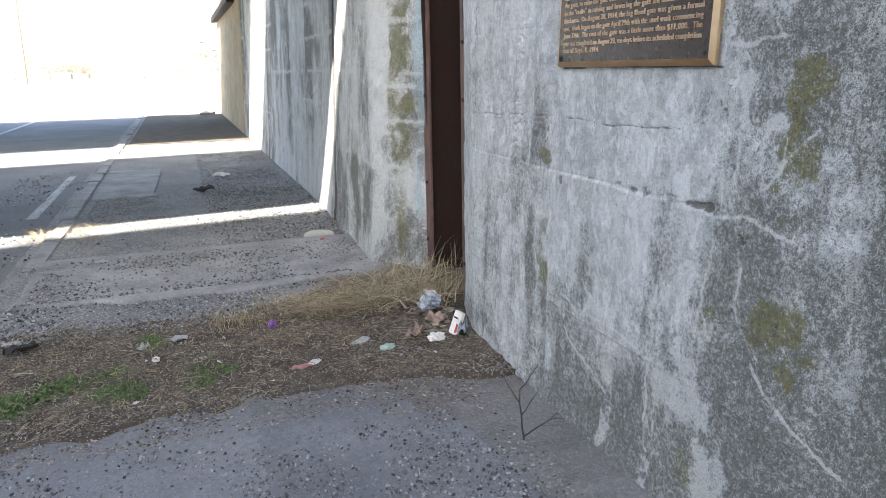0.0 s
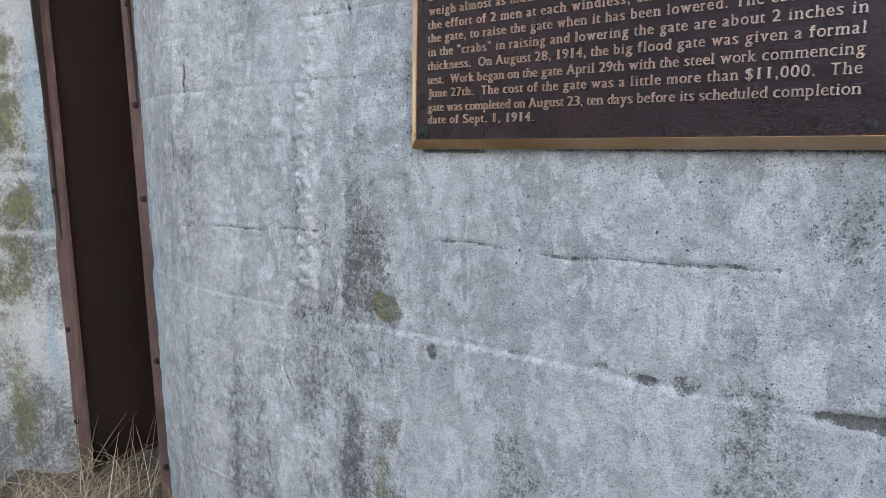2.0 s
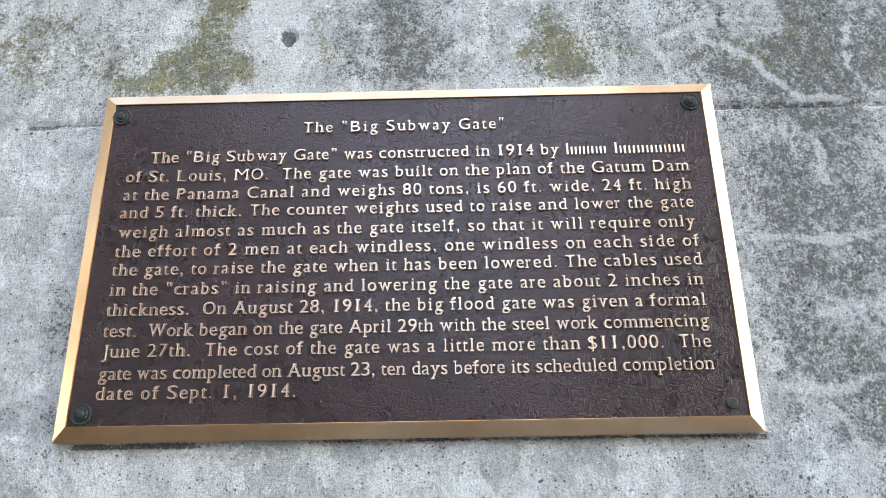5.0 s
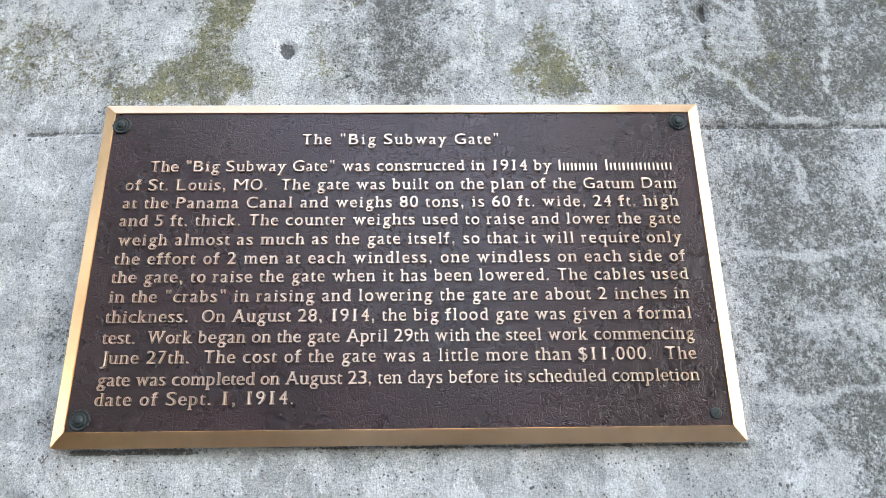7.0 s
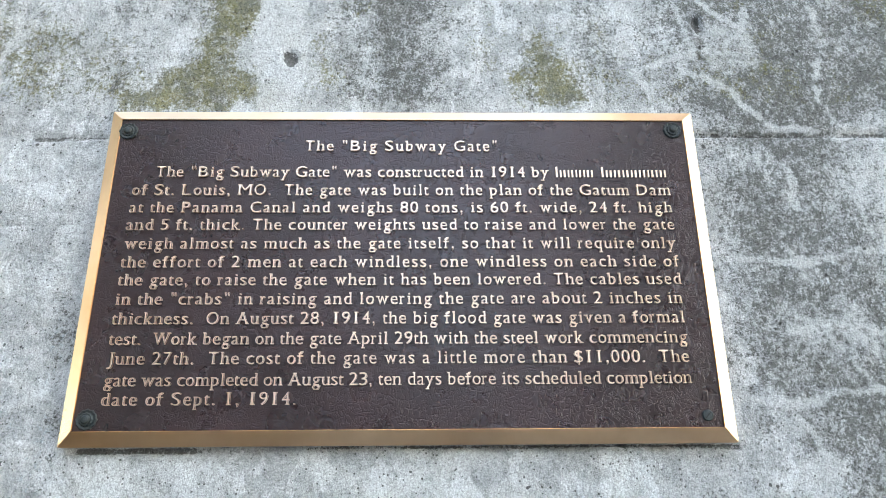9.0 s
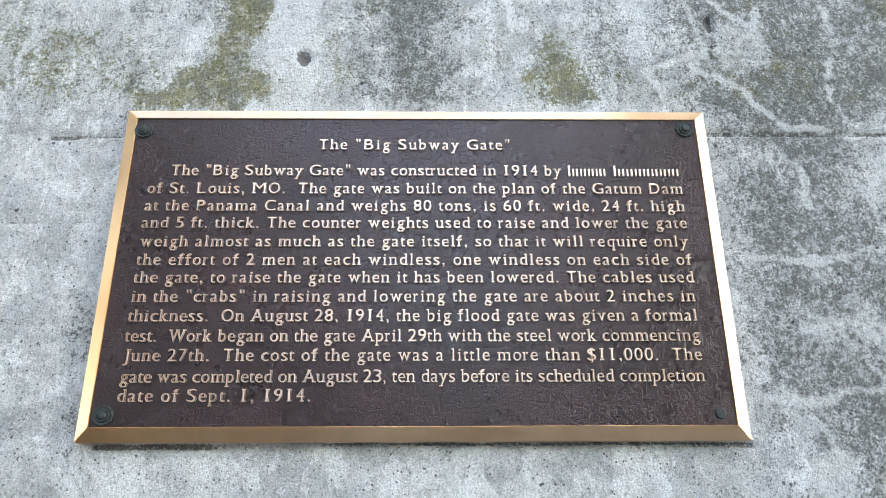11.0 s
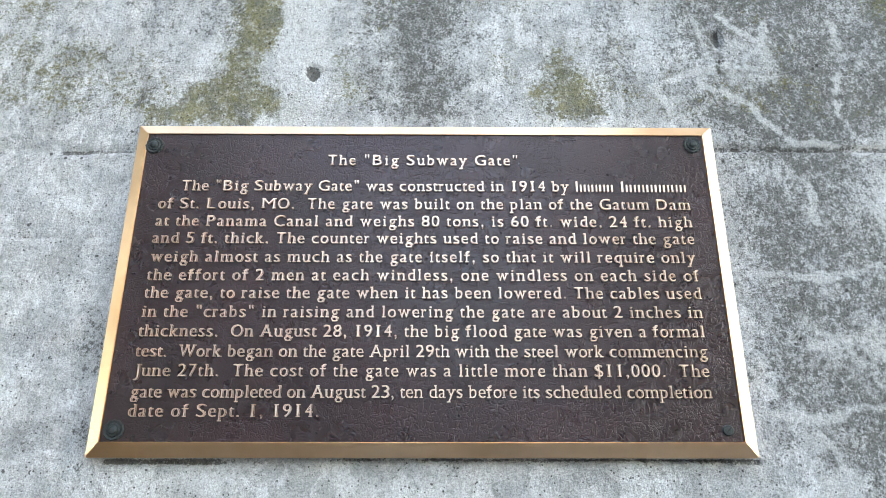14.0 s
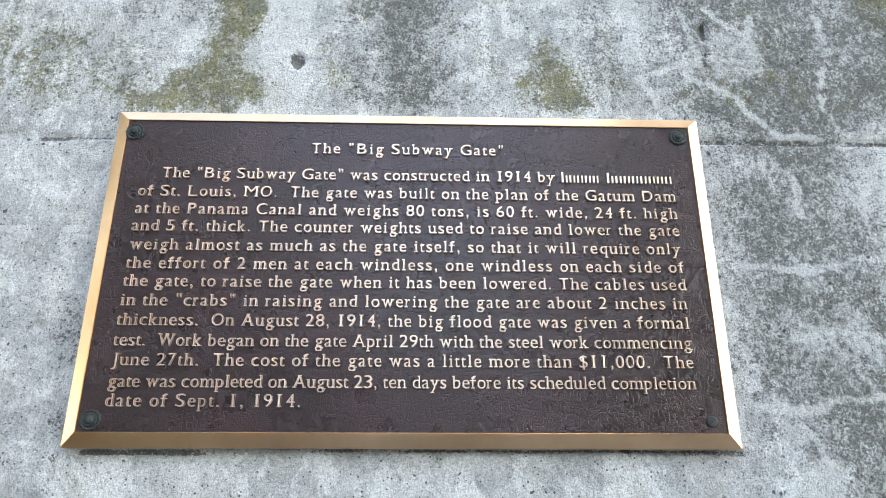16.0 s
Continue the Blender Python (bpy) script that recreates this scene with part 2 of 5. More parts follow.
# ---- the abutment walls ----
FOOT, BATTER, TOP = 1.41, 0.03, 4.6        # wall face: x = FOOT + BATTER * z


def face_wall(name, label, ys, zs, edge0, edge1, stains, relief, thick=1.6, material=None):
    """A battered wall with a fine front: ys run 0..1 from edge0(z) to edge1(z)."""
    u, z = np.meshgrid(np.asarray(ys), np.asarray(zs), indexing="ij")
    y = edge0(z) + (edge1(z) - edge0(z)) * u
    x = FOOT + BATTER * z + relief(y, z)
    nu, nz = u.shape
    co = np.stack([x, y, z], -1).reshape(-1, 3)
    idx = np.arange(nu * nz).reshape(nu, nz)
    quads = np.stack([idx[:-1, :-1], idx[:-1, 1:], idx[1:, 1:], idx[1:, :-1]], -1).reshape(-1, 4)
    back = co.copy()
    rim = [idx[0, :], idx[-1, :]]
    extra_v, extra_f = [], []
    n0 = len(co)
    for k, r in enumerate(rim):               # end faces
        b = back[r].copy()
        b[:, 0] = FOOT + thick
        s = n0 + len(extra_v)
        extra_v += b.tolist()
        for j in range(len(r) - 1):
            q = [int(r[j]), s + j, s + j + 1, int(r[j + 1])]
            extra_f.append(q if k == 0 else q[::-1])
    data = bpy.data.meshes.new(name)
    data.from_pydata(co.tolist() + extra_v, [], quads.tolist() + extra_f)
    data.materials.append(material or M_WALL)
    col = np.zeros((len(co) + len(extra_v), 4), np.float32)
    blue = np.zeros(len(col), np.float32)
    *four, paint = stains(y, z)
    blue[:n0] = np.clip(paint, 0, 1).reshape(-1)
    for k, a in enumerate(four):
        col[:n0, k] = np.clip(a, 0, 1).reshape(-1)
    data.attributes.new("paint", "FLOAT", "POINT").data.foreach_set("value", blue)
    layer = data.color_attributes.new("stain", "FLOAT_COLOR", "POINT")
    layer.data.foreach_set("color", col.reshape(-1))
    data.polygons.foreach_set("use_smooth", [True] * len(data.polygons))
    data.update()
    ob = new(name, data)
    return tagged(ob, label, "wall", kind="structure")


def near_edge(z):
    return 3.83 + 0.07 * z + 0.012 * (vnoise(z, 0 * z, 6, 2) - 0.5) + 0.008 * (vnoise(z, 0 * z, 25, 3) - 0.5)


def near_splay(y, z):
    """How far the wall's end is splayed back into the gate slot."""
    bend = 3.37 + 0.12 * z
    t = np.clip((y - bend) / (3.83 + 0.07 * z - bend), -0.3, 1)
    return (0.135 - 0.01 * z) * (t + np.sqrt(t * t + 0.004)) / 2


def far_edge(z):
    return 4.60 + 0.10 * z + 0.03 * (vnoise(z, 0 * z, 5, 4) - 0.5) + 0.015 * (vnoise(z, 0 * z, 21, 5) - 0.5)


def far_splay(y, z):
    """The wall beyond the slot draws in a little towards the road, then splays back into the slot."""
    bend, end = 5.07 + 0.10 * z, 4.60 + 0.10 * z
    t = np.clip((bend - y) / (bend - end), -0.3, 1)
    return 0.255 * (t + np.sqrt(t * t + 0.0009)) / 2 - 0.042 * np.clip(7.9 - np.maximum(y, bend), 0, 3)


def near_cracks(y, z):
    broken = smooth(fbm(y, z, 6, 3, 54), 0.30, 0.48)
    c = 0.8 * line(y, z, [(4.0, 1.918), (2.628, 1.918), (1.3, 1.926)], 0.006, 0.003, 55) * broken
    c += 0.45 * line(y, z, [(4.0, 1.615), (2.58, 1.616), (2.0, 1.61)], 0.006, 0.003, 56) * broken
    c += 0.6 * line(y, z, [(3.5, 1.772), (2.7, 1.770), (2.6, 1.772)], 0.006, 0.003, 53) * smooth(fbm(y, z, 7, 3, 52), 0.38, 0.55)
    c += 0.7 * line(y, z, [(2.785, 1.86), (2.79, 1.80), (2.775, 1.76)], 0.006, 0.006, 51) + 0.5 * line(y, z, [(2.90, 1.86), (2.895, 1.62)], 0.005, 0.006, 50) * broken
    c += 0.8 * line(y, z, [(3.5, 1.22), (2.57, 1.258), (2.2, 1.245), (1.825, 1.262)], 0.0058, 0.008, 57) * smooth(fbm(y, z, 9, 3, 58), 0.30, 0.55)
    c += 0.9 * line(y, z, [(2.55, 1.445), (2.2, 1.447), (1.66, 1.446)], 0.006, 0.004, 59) * broken
    c += spot(y, z, 3.475, 1.655, 0.010, 0.035, 0.8, 60) + 0.6 * line(y, z, [(3.50, 1.75), (3.47, 1.68), (3.48, 1.62), (3.47, 1.55)], 0.006, 0.012, 61) + 0.8 * line(y, z, [(3.02, 0.92), (3.03, 0.87), (3.0, 0.82)], 0.007, 0.006, 62)
    for k, (cy, cz, ry, rz, d) in enumerate(((1.70, 1.04, 0.05, 0.013, 0.8), (1.95, 1.045, 0.03, 0.016, 0.5), (2.52, 1.01, 0.018, 0.022, 0.6), (2.56, 1.03, 0.03, 0.008, 0.5), (2.31, 2.063, 0.009, 0.012, 0.8), (1.82, 1.05, 0.025, 0.012, 0.5), (3.42, 0.35, 0.02, 0.06, 0.7), (2.12, 1.05, 0.02, 0.008, 0.5), (1.88, 0.86, 0.035, 0.02, 0.35), (1.785, 1.372, 0.008, 0.018, 0.45), (1.82, 1.26, 0.008, 0.004, 0.5), (1.63, 2.13, 0.006, 0.02, 0.7), (3.10, 0.30, 0.012, 0.05, 0.6), (1.60, 1.05, 0.03, 0.012, 0.6), (2.03, 1.04, 0.015, 0.008, 0.6), (2.3, 1.04, 0.02, 0.006, 0.5), (1.5, 0.98, 0.02, 0.015, 0.5), (2.85, 1.05, 0.03, 0.015, 0.5), (2.95, 1.02, 0.02, 0.03, 0.5))):
        c = c + 1.5 * d * spot(y, z, cy, cz, ry, rz, 1.4, 63 + k)
    return np.clip(c, 0, 1)


def near_stains(y, z):
    moss = 0.65 * spot(y, z, 2.45, 1.995, 0.12, 0.05, 0.9, 1) + 0.7 * strip(y, z, 2.37, 2.45, 1.98, 2.5, 0.03, 0.04, 2)
    moss += 1.1 * spot(y, z, 2.665, 1.08, 0.075, 0.045, 0.7, 3) + 0.75 * strip(y, z, 2.60, 2.68, 0.55, 0.86, 0.03, 0.06, 4)
    moss += 0.5 * strip(y, z, 2.58, 2.74, 0.05, 0.65, 0.04, 0.09, 5) + 0.42 * strip(y, z, 2.585, 2.79, 1.04, 1.48, 0.05, 0.12, 5) * smooth(fbm(y, z, 9, 4, 7), 0.35, 0.6)
    moss += (0.55 + 0.7 * fbm(y, z, 22, 4, 62)) * (spot(y, z, 1.375, 1.40, 0.075, 0.07, 1.5, 6) + 0.9 * spot(y, z, 1.36, 1.20, 0.06, 0.10, 1.6, 6) + spot(y, z, 1.34, 0.72, 0.085, 0.09, 1.5, 7))
    moss += 0.4 * spot(y, z, 1.88, 2.02, 0.05, 0.09, 0.8, 9) + 0.5 * spot(y, z, 1.62, 0.70, 0.04, 0.06, 0.9, 10) + 0.6 * spot(y, z, 1.62, 0.22, 0.09, 0.09, 0.9, 10)
    moss += 0.55 * smooth(fbm(y, z, 2.6, 4, 60), 0.48, 0.72) * smooth(1.75 - y, 0, 0.3) + (0.33 + 0.28 * smooth(fbm(y, z, 3.5, 4, 61), 0.45, 0.65)) * (1 - 0.8 * strip(y, z, 2.287, 2.360, 1.9, 2.8, 0.01, 0.02, 19)) * smooth(z, 1.95, 2.0)
    cloud = fbm(y, z, 3.0, 5, 11, 0.6)
    grime = 0.10 + 1.1 * (cloud - 0.44) + 0.5 * (fbm(y, z, 14, 4, 39, 0.6) - 0.46) - 0.2 * smooth(y, 2.58, 2.66) * smooth(z, 1.45, 1.55)
    grime += 0.40 * smooth(2.27 - y, 0, 0.06) * smooth(z, 1.93, 2.0) + 0.30 * strip(y, z, 2.37, 2.68, 1.97, 2.8, 0.08, 0.1, 12)
    grime += (0.46 + 0.3 * (1 - smooth(z, 1.5, 1.9))) * (0.25 + 1.6 * fbm(y, z * 0.6, 6, 5, 33, 0.6)) * smooth(1.66 - y, -0.08, 0.12) + 0.38 * strip(y, z, 2.58, 2.80, 0.0, 1.5, 0.012, 0.02, 13) * smooth(fbm(y, z, 7, 4, 8), 0.25, 0.55) + 0.08 * smooth(y, 2.57, 2.59)
    grime += 0.42 * strip(y, z, 0.5, 2.62, 0.0, 0.6, 0.2, 0.1, 14) + 0.55 * (1 - smooth(z, 0.02, 0.35)) * fbm(y, z, 5, 3, 15)
    grime += 0.35 * spot(y, z, 2.60, 1.60, 0.05, 0.10, 0.8, 16) + 0.22 * strip(y, z, 3.06, 3.25, 0.1, 1.05, 0.05, 0.06, 17) + 0.4 * spot(y, z, 1.70, 1.33, 0.09, 0.07, 0.8, 18)
    grime += 0.25 * smooth(fbm(y * 3, z * 0.25, 3.2, 4, 46), 0.52, 0.72)
    grime += 0.5 * (1 - smooth(z + 0.25 * (fbm(y, z, 4, 3, 50) - 0.5), 0.12, 0.34)) * (1 - smooth(y, 2.3, 2.8))
    grime -= 0.25 * strip(y, z, 2.58, 3.1, 1.35, 1.93, 0.08, 0.08, 48)
    grime += 0.35 * smooth(fbm(y, z * 0.5, 6, 5, 47, 0.65), 0.5, 0.66) * (1 - smooth(z, 1.0, 1.2)) * (1 - smooth(y, 2.3, 2.6))
    white = strip(y, z, 2.287, 2.360, 1.96, 2.8, 0.01, 0.02, 19)
    grime -= 0.30 * strip(y, z, 1.75, 2.63, 1.05, 1.45, 0.05, 0.03, 18) + 0.15 * strip(y, z, 1.9, 2.62, 0.6, 1.05, 0.08, 0.08, 28) + 0.95 * white
    lime = 0.12 + 0.8 * (fbm(y, z * 0.45, 5, 5, 20, 0.6) - 0.46) + 0.4 * (fbm(y, z, 15, 4, 38, 0.6) - 0.46) + 1.1 * white
    lime += 0.22 * strip(y, z, 2.58, 3.1, 1.35, 1.93, 0.08, 0.08, 49)
    lime += 1.0 * spot(y, z, 1.425, 1.305, 0.032, 0.028, 0.9, 21) + 0.8 * strip(y, z, 1.545, 1.57, 1.29, 1.42, 0.008, 0.02, 22) + 0.6 * strip(y, z, 1.46, 1.475, 1.16, 1.28, 0.006, 0.02, 23) + 0.6 * strip(y, z, 1.56, 1.575, 1.13, 1.28, 0.006, 0.02, 24)
    lime += 0.7 * strip(y, z, 2.9, 2.965, 1.05, 2.5, 0.015, 0.03, 23) * (0.4 + fbm(y, z, 20, 3, 29)) + 0.35 * strip(y, z, 2.92, 3.06, 0.3, 1.03, 0.03, 0.05, 24) + 0.3 * strip(y, z, 3.30, 3.44, 0.2, 2.4, 0.05, 0.05, 24)
    lime += 0.22 * strip(y, z, 1.6, 2.6, 0.72, 1.03, 0.06, 0.08, 25) * (0.4 + fbm(y, z, 5, 3, 26)) + 0.6 * smooth(fbm(y * 3.2, z * 0.4, 3.6, 5, 27, 0.6), 0.50, 0.70) * smooth(fbm(y, z, 16, 4, 34, 0.65), 0.36, 0.60) * smooth(2.6 - y, 0, 0.3) * (1 - smooth(z, 1.0, 1.3))
    lime += 0.6 * spot(y, z, 1.52, 0.22, 0.07, 0.13, 0.8, 28) + 0.5 * spot(y, z, 1.72, 0.44, 0.12, 0.10, 0.9, 29)
    veins = (
        ((1.66, 2.17), (1.648, 2.07), (1.743, 2.045), (1.72, 2.0)),
        ((1.68, 2.06), (1.60, 2.02), (1.56, 1.98), (1.515, 1.935), (1.37, 1.936)),
        ((1.44, 2.17), (1.422, 2.08), (1.445, 2.02), (1.428, 1.96)),
        ((1.62, 2.17), (1.56, 2.12), (1.545, 2.16)),
        ((1.63, 1.713), (1.52, 1.715), (1.40, 1.72)),
        ((1.56, 1.605), (1.50, 1.615), (1.46, 1.60)),
        ((1.64, 1.51), (1.56, 1.50), (1.50, 1.515), (1.45, 1.52)),
        ((1.57, 1.49), (1.555, 1.42), (1.56, 1.36)),
        ((2.45, 0.55), (2.3, 0.50), (2.14, 0.52), (2.0, 0.50), (1.854, 0.48), (1.75, 0.43), (1.6, 0.36)),
        ((1.86, 0.48), (1.85, 0.36), (1.86, 0.25)),
        ((1.42, 0.64), (1.36, 0.58), (1.25, 0.52), (1.1, 0.47)),
        ((2.42, 0.40), (2.3, 0.33), (2.1, 0.26)),
        ((2.25, 0.60), (2.1, 0.53), (1.95, 0.50)),
        ((1.75, 1.06), (1.62, 1.03), (1.5, 1.04), (1.3, 1.0)),
        ((1.40, 1.26), (1.41, 1.18), (1.45, 1.13), (1.5, 1.10)),
        ((1.41, 1.20), (1.36, 1.25), (1.30, 1.30)),
        ((1.62, 0.95), (1.64, 0.8), (1.60, 0.66)),
        ((1.50, 0.9), (1.51, 0.78), (1.48, 0.72), (1.40, 0.66)),
        ((1.72, 0.62), (1.70, 0.52), (1.62, 0.45)),
        ((2.76, 2.17), (2.775, 2.05), (2.755, 1.98)),
        ((2.6, 2.15), (2.59, 2.08), (2.57, 2.05)),
        ((1.40, 1.85), (1.42, 1.80), (1.40, 1.76)),
        ((1.52, 1.86), (1.515, 1.80)),
    )
    patchy = 0.35 + 0.65 * smooth(fbm(y, z, 18, 4, 47), 0.40, 0.58)
    for k, v in enumerate(veins):
        lime = lime + patchy * 0.95 * line(y, z, v, 0.0068, 0.022, 130 + k) + 0.10 * line(y, z, v, 0.04, 0.03, 130 + k)
    lime += 0.5 * spot(y, z, 1.55, 1.41, 0.03, 0.04, 0.9, 50) + 0.4 * spot(y, z, 1.47, 1.6, 0.06, 0.05, 0.9, 51) + 0.35 * spot(y, z, 1.58, 1.88, 0.05, 0.025, 0.9, 52) + 0.45 * spot(y, z, 1.58, 2.10, 0.06, 0.05, 0.9, 53)
    lime += 0.3 * (1 - smooth(np.abs(z - 0.04 - 0.05 * fbm(y, z, 4, 2, 53)), 0.01, 0.06)) * smooth(y, 2.3, 2.9)
    paint = 0.75 * smooth(y - near_edge(z), -0.16, -0.04) * (0.4 + 0.9 * fbm(y, z * 0.3, 7, 3, 48))
    return moss, grime, lime, near_cracks(y, z), paint


BOARDS = (0.18, 0.33, 0.48, 0.63, 0.78, 0.93, 1.04, 1.25, 1.46, 1.615, 1.765, 1.92, 2.07, 2.22, 2.37, 2.6, 3.0, 3.4, 3.8, 4.2)


def board_relief(y, z, amp=1.0):
    """Slight steps and fins where form boards met, hollows and bulges between."""
    d = 0.008 * (fbm(y, z, 1.4, 3, 70) - 0.5) + 0.004 * (fbm(y, z, 8, 3, 71) - 0.5)
    for k, b in enumerate(BOARDS):
        zb = b + 0.01 * (vnoise(y, 0 * y, 0.8, 72 + k) - 0.5)
        step = (LATTICE[k, 3] - 0.5) * 0.0035
        d = d + step * smooth(z - zb, -0.003, 0.003)
        fin = (LATTICE[k, 9] - 0.35) * 0.006 * smooth(vnoise(y, 0 * y, 3, 95 + k), 0.35, 0.6)
        d = d - fin * (1 - smooth(np.abs(z - zb), 0.002, 0.007))
    return d * amp


def near_relief(y, z):
    d = board_relief(y, z) + 0.003 * (fbm(y, z, 45, 3, 73) - 0.5)
    d = d + 0.007 * near_cracks(y, z) ** 2
    lip = 1.035 + 0.02 * (fbm(y, z, 5, 3, 44) - 0.5)                     # the lower lift stands a little proud
    d = d - 0.007 * (1 - smooth(z - lip, -0.006, 0.004)) * (0.4 + fbm(y, z, 3, 2, 43))
    d = d - 0.009 * strip(y, z, 2.9, 2.965, 1.1, 3.0, 0.012, 0.03, 42) * (0.3 + smooth(fbm(y, z * 1.3, 42, 3, 41), 0.3, 0.65))
    d = d - 0.003 * smooth(fbm(y, z, 22, 4, 40), 0.5, 0.66) * smooth(y, 2.57, 2.63)
    d = d + 0.003 * smooth(y - 2.585, -0.006, 0.006)
    d = d - 0.012 * (1 - smooth(z, 0.02, 0.12)) * (0.6 + fbm(y, z, 7, 3, 74))
    return d + near_splay(y, z) + 0.02 * smooth(y - near_edge(z), -0.03, 0.0) ** 2


def far_stains(y, z):
    q = y - far_edge(z)
    moss = 1.2 * strip(q, z, 0.10, 0.30, 0.72, 3.2, 0.03, 0.07, 1) * (0.5 + 0.65 * smooth(fbm(y, z, 8, 4, 22), 0.36, 0.56)) + 0.6 * strip(q, z, 0.17, 0.26, 0.1, 0.75, 0.03, 0.05, 2)
    # past y = 16 the extra moss tone imitates warm bounced sunlight
    moss += 0.55 * strip(y, z, 5.15, 5.95, 0.05, 0.72, 0.06, 0.12, 3) + 0.3 * smooth(fbm(y, z * 0.4, 1.5, 3, 5), 0.55, 0.75) + 1.1 * smooth(y, 16.0, 17.5) * smooth(fbm(y, z * 0.3, 1.2, 3, 20), 0.2, 0.5)
    blot = fbm(y, z * 0.55, 2.6, 5, 6, 0.65)
    grime = 0.22 + 2.1 * (blot - 0.46) + (0.16 + 0.6 * (blot - 0.46)) * (y < 6.8) + 0.22 * strip(y, z, 5.4, 6.8, 0.0, 2.5, 0.1, 0.15, 7) + 0.4 * strip(y, z, 5.2, 5.95, 0.0, 0.72, 0.05, 0.1, 27) + 0.75 * smooth(y, 6.8, 6.83) * smooth(fbm(y * 1.3, z * 0.12, 1.6, 4, 8), 0.40, 0.62)
    lime = 0.18 + (1.5 + 1.1 * (y < 6.8)) * (fbm(y, z * 0.6, 3.4, 5, 11, 0.65) - 0.46) + 1.0 * (fbm(y, z, 9, 5, 21, 0.65) - 0.47)
    lime += 0.5 * strip(q, z, 0.33, 0.52, 0.0, 3, 0.04, 0.05, 9) + 0.35 * (1 - smooth(z, 0.2, 1.3)) * smooth(y, 6.9, 7.2)
    for k, h in enumerate((0.75, 1.08, 1.42, 1.78, 2.15, 2.5)):
        lime = lime + 0.7 * line(y, z, [(4.2, h), (7, h + 0.03), (14, h), (26, h + 0.05)], 0.022, 0.02, 40 + k) * smooth(fbm(y, z, 2.0, 3, 50 + k), 0.45, 0.55)
    lime += 0.9 * line(y, z, [(4.7, 1.32), (5.05, 1.33)], 0.014, 0.012, 12) + 0.6 * line(y, z, [(4.68, 1.02), (5.1, 1.0)], 0.010, 0.012, 13) + 0.5 * line(y, z, [(5.2, 1.32), (5.5, 1.36)], 0.012, 0.012, 13)
    crack = 0.7 * line(y, z, [(5.26, 1.09), (5.34, 1.12), (5.36, 1.06), (5.27, 1.04)], 0.014, 0.02, 14) + 0.8 * line(y, z, [(5.30, 0.64), (5.29, 0.56)], 0.014, 0.012, 15)
    for k, h in enumerate((0.62, 1.25, 1.9, 2.55)):
        crack = crack + 0.6 * line(y, z, [(4.2, h), (7, h + 0.04), (14, h), (26, h + 0.05)], 0.016, 0.02, 24 + k) * smooth(fbm(y, z, 2.5, 3, 30 + k), 0.42, 0.55) * smooth(y, 5.2, 5.6)
    crack += 0.5 * line(y, z, [(6.9, 2.0), (9, 2.02), (14, 2.0), (26, 2.05)], 0.02, 0.02, 16) * smooth(fbm(y, z, 2, 3, 17), 0.4, 0.55) + 1.0 * (1 - smooth(np.abs(y - 6.805), 0.05, 0.085))
    paint = 0.62 * (1 - smooth(q, 0.04, 0.15)) * (0.4 + 0.8 * fbm(y, z * 0.3, 5, 3, 19)) * smooth(z, 0.15, 0.5) * (y < 6.8)
    return moss, grime, lime, crack, paint


def far_relief(y, z):
    d = board_relief(y, z, 1.6) + 0.006 * (fbm(y, z, 20, 3, 76) - 0.5)
    return d + far_splay(y, z) + 0.03 * (1 - smooth(y - far_edge(z), 0.0, 0.035)) ** 2 * (y < 6) - 0.02 * (1 - smooth(z, 0.02, 0.2)) * fbm(y, z, 4, 3, 77)


def lines(*pieces):
    a = np.concatenate([np.linspace(lo, hi, n, endpoint=False) for lo, hi, n in pieces] + [[pieces[-1][1]]])
    return (a - a[0]) / (a[-1] - a[0])


ZS = np.concatenate([np.arange(-0.12, 2.24, 0.0049), np.linspace(2.25, TOP, 40)])
wall_near = face_wall("wall_near", "pale weathered board-formed concrete wall with moss and lime streaks", lines((-8, 0.95, 40), (0.95, 3.9, 608)), ZS, lambda z: -8 + 0 * z, near_edge, near_stains, near_relief)
ZF = np.concatenate([np.arange(-0.12, 3.0, 0.022), np.linspace(3.05, TOP, 8)])
wall_mid = face_wall("wall_mid", "stained concrete wall beside the gate slot, mossy and lime-streaked", lines((4.6, 5.3, 110), (5.3, 6.8, 100)), ZF, far_edge, lambda z: 6.76 + 0 * z, far_stains, far_relief)
wall_far = face_wall("wall_far", "long grey concrete abutment wall with dark water streaks", lines((6.83, 14, 180), (14, 17.2, 30)), ZF, lambda z: 6.85 + 0 * z, lambda z: 17.2 + 0 * z, far_stains, far_relief)
# the tan holds both stain and warm light bounced off the sunlit ground
M_TANWALL = plain("tan_stained_bounce_lit_concrete", (0.40, 0.31, 0.19), 0.9, vary=0.35, scale=3.0)
wall_end = face_wall("wall_end", "tan stained concrete at the abutment's far end, warm bounce light in its colour", lines((17.2, 26.3, 50)), ZF, lambda z: 17.2 + 0 * z, lambda z: 26.3 + 0 * z, far_stains, far_relief, material=M_TANWALL)
JOINT = plain("dark_joint_filler", (0.03, 0.03, 0.03), 0.9)

# the gate slot between the walls
slot = thing("gate_slot", "dark recess for the flood gate lined with shade-darkened rusted steel", "gate slot", (1.5, 3.9, 0), kind="structure")
slot.location = (0, 0, 0)
part("back_plate", block(2.95, 3.05, 3.0, 5.6, -0.1, TOP), M_SHADED_RUST, slot)
part("soffit", block(1.5, 3.1, 3.3, 5.5, TOP - 0.05, TOP + 0.1), M_SHADED_RUST, slot)


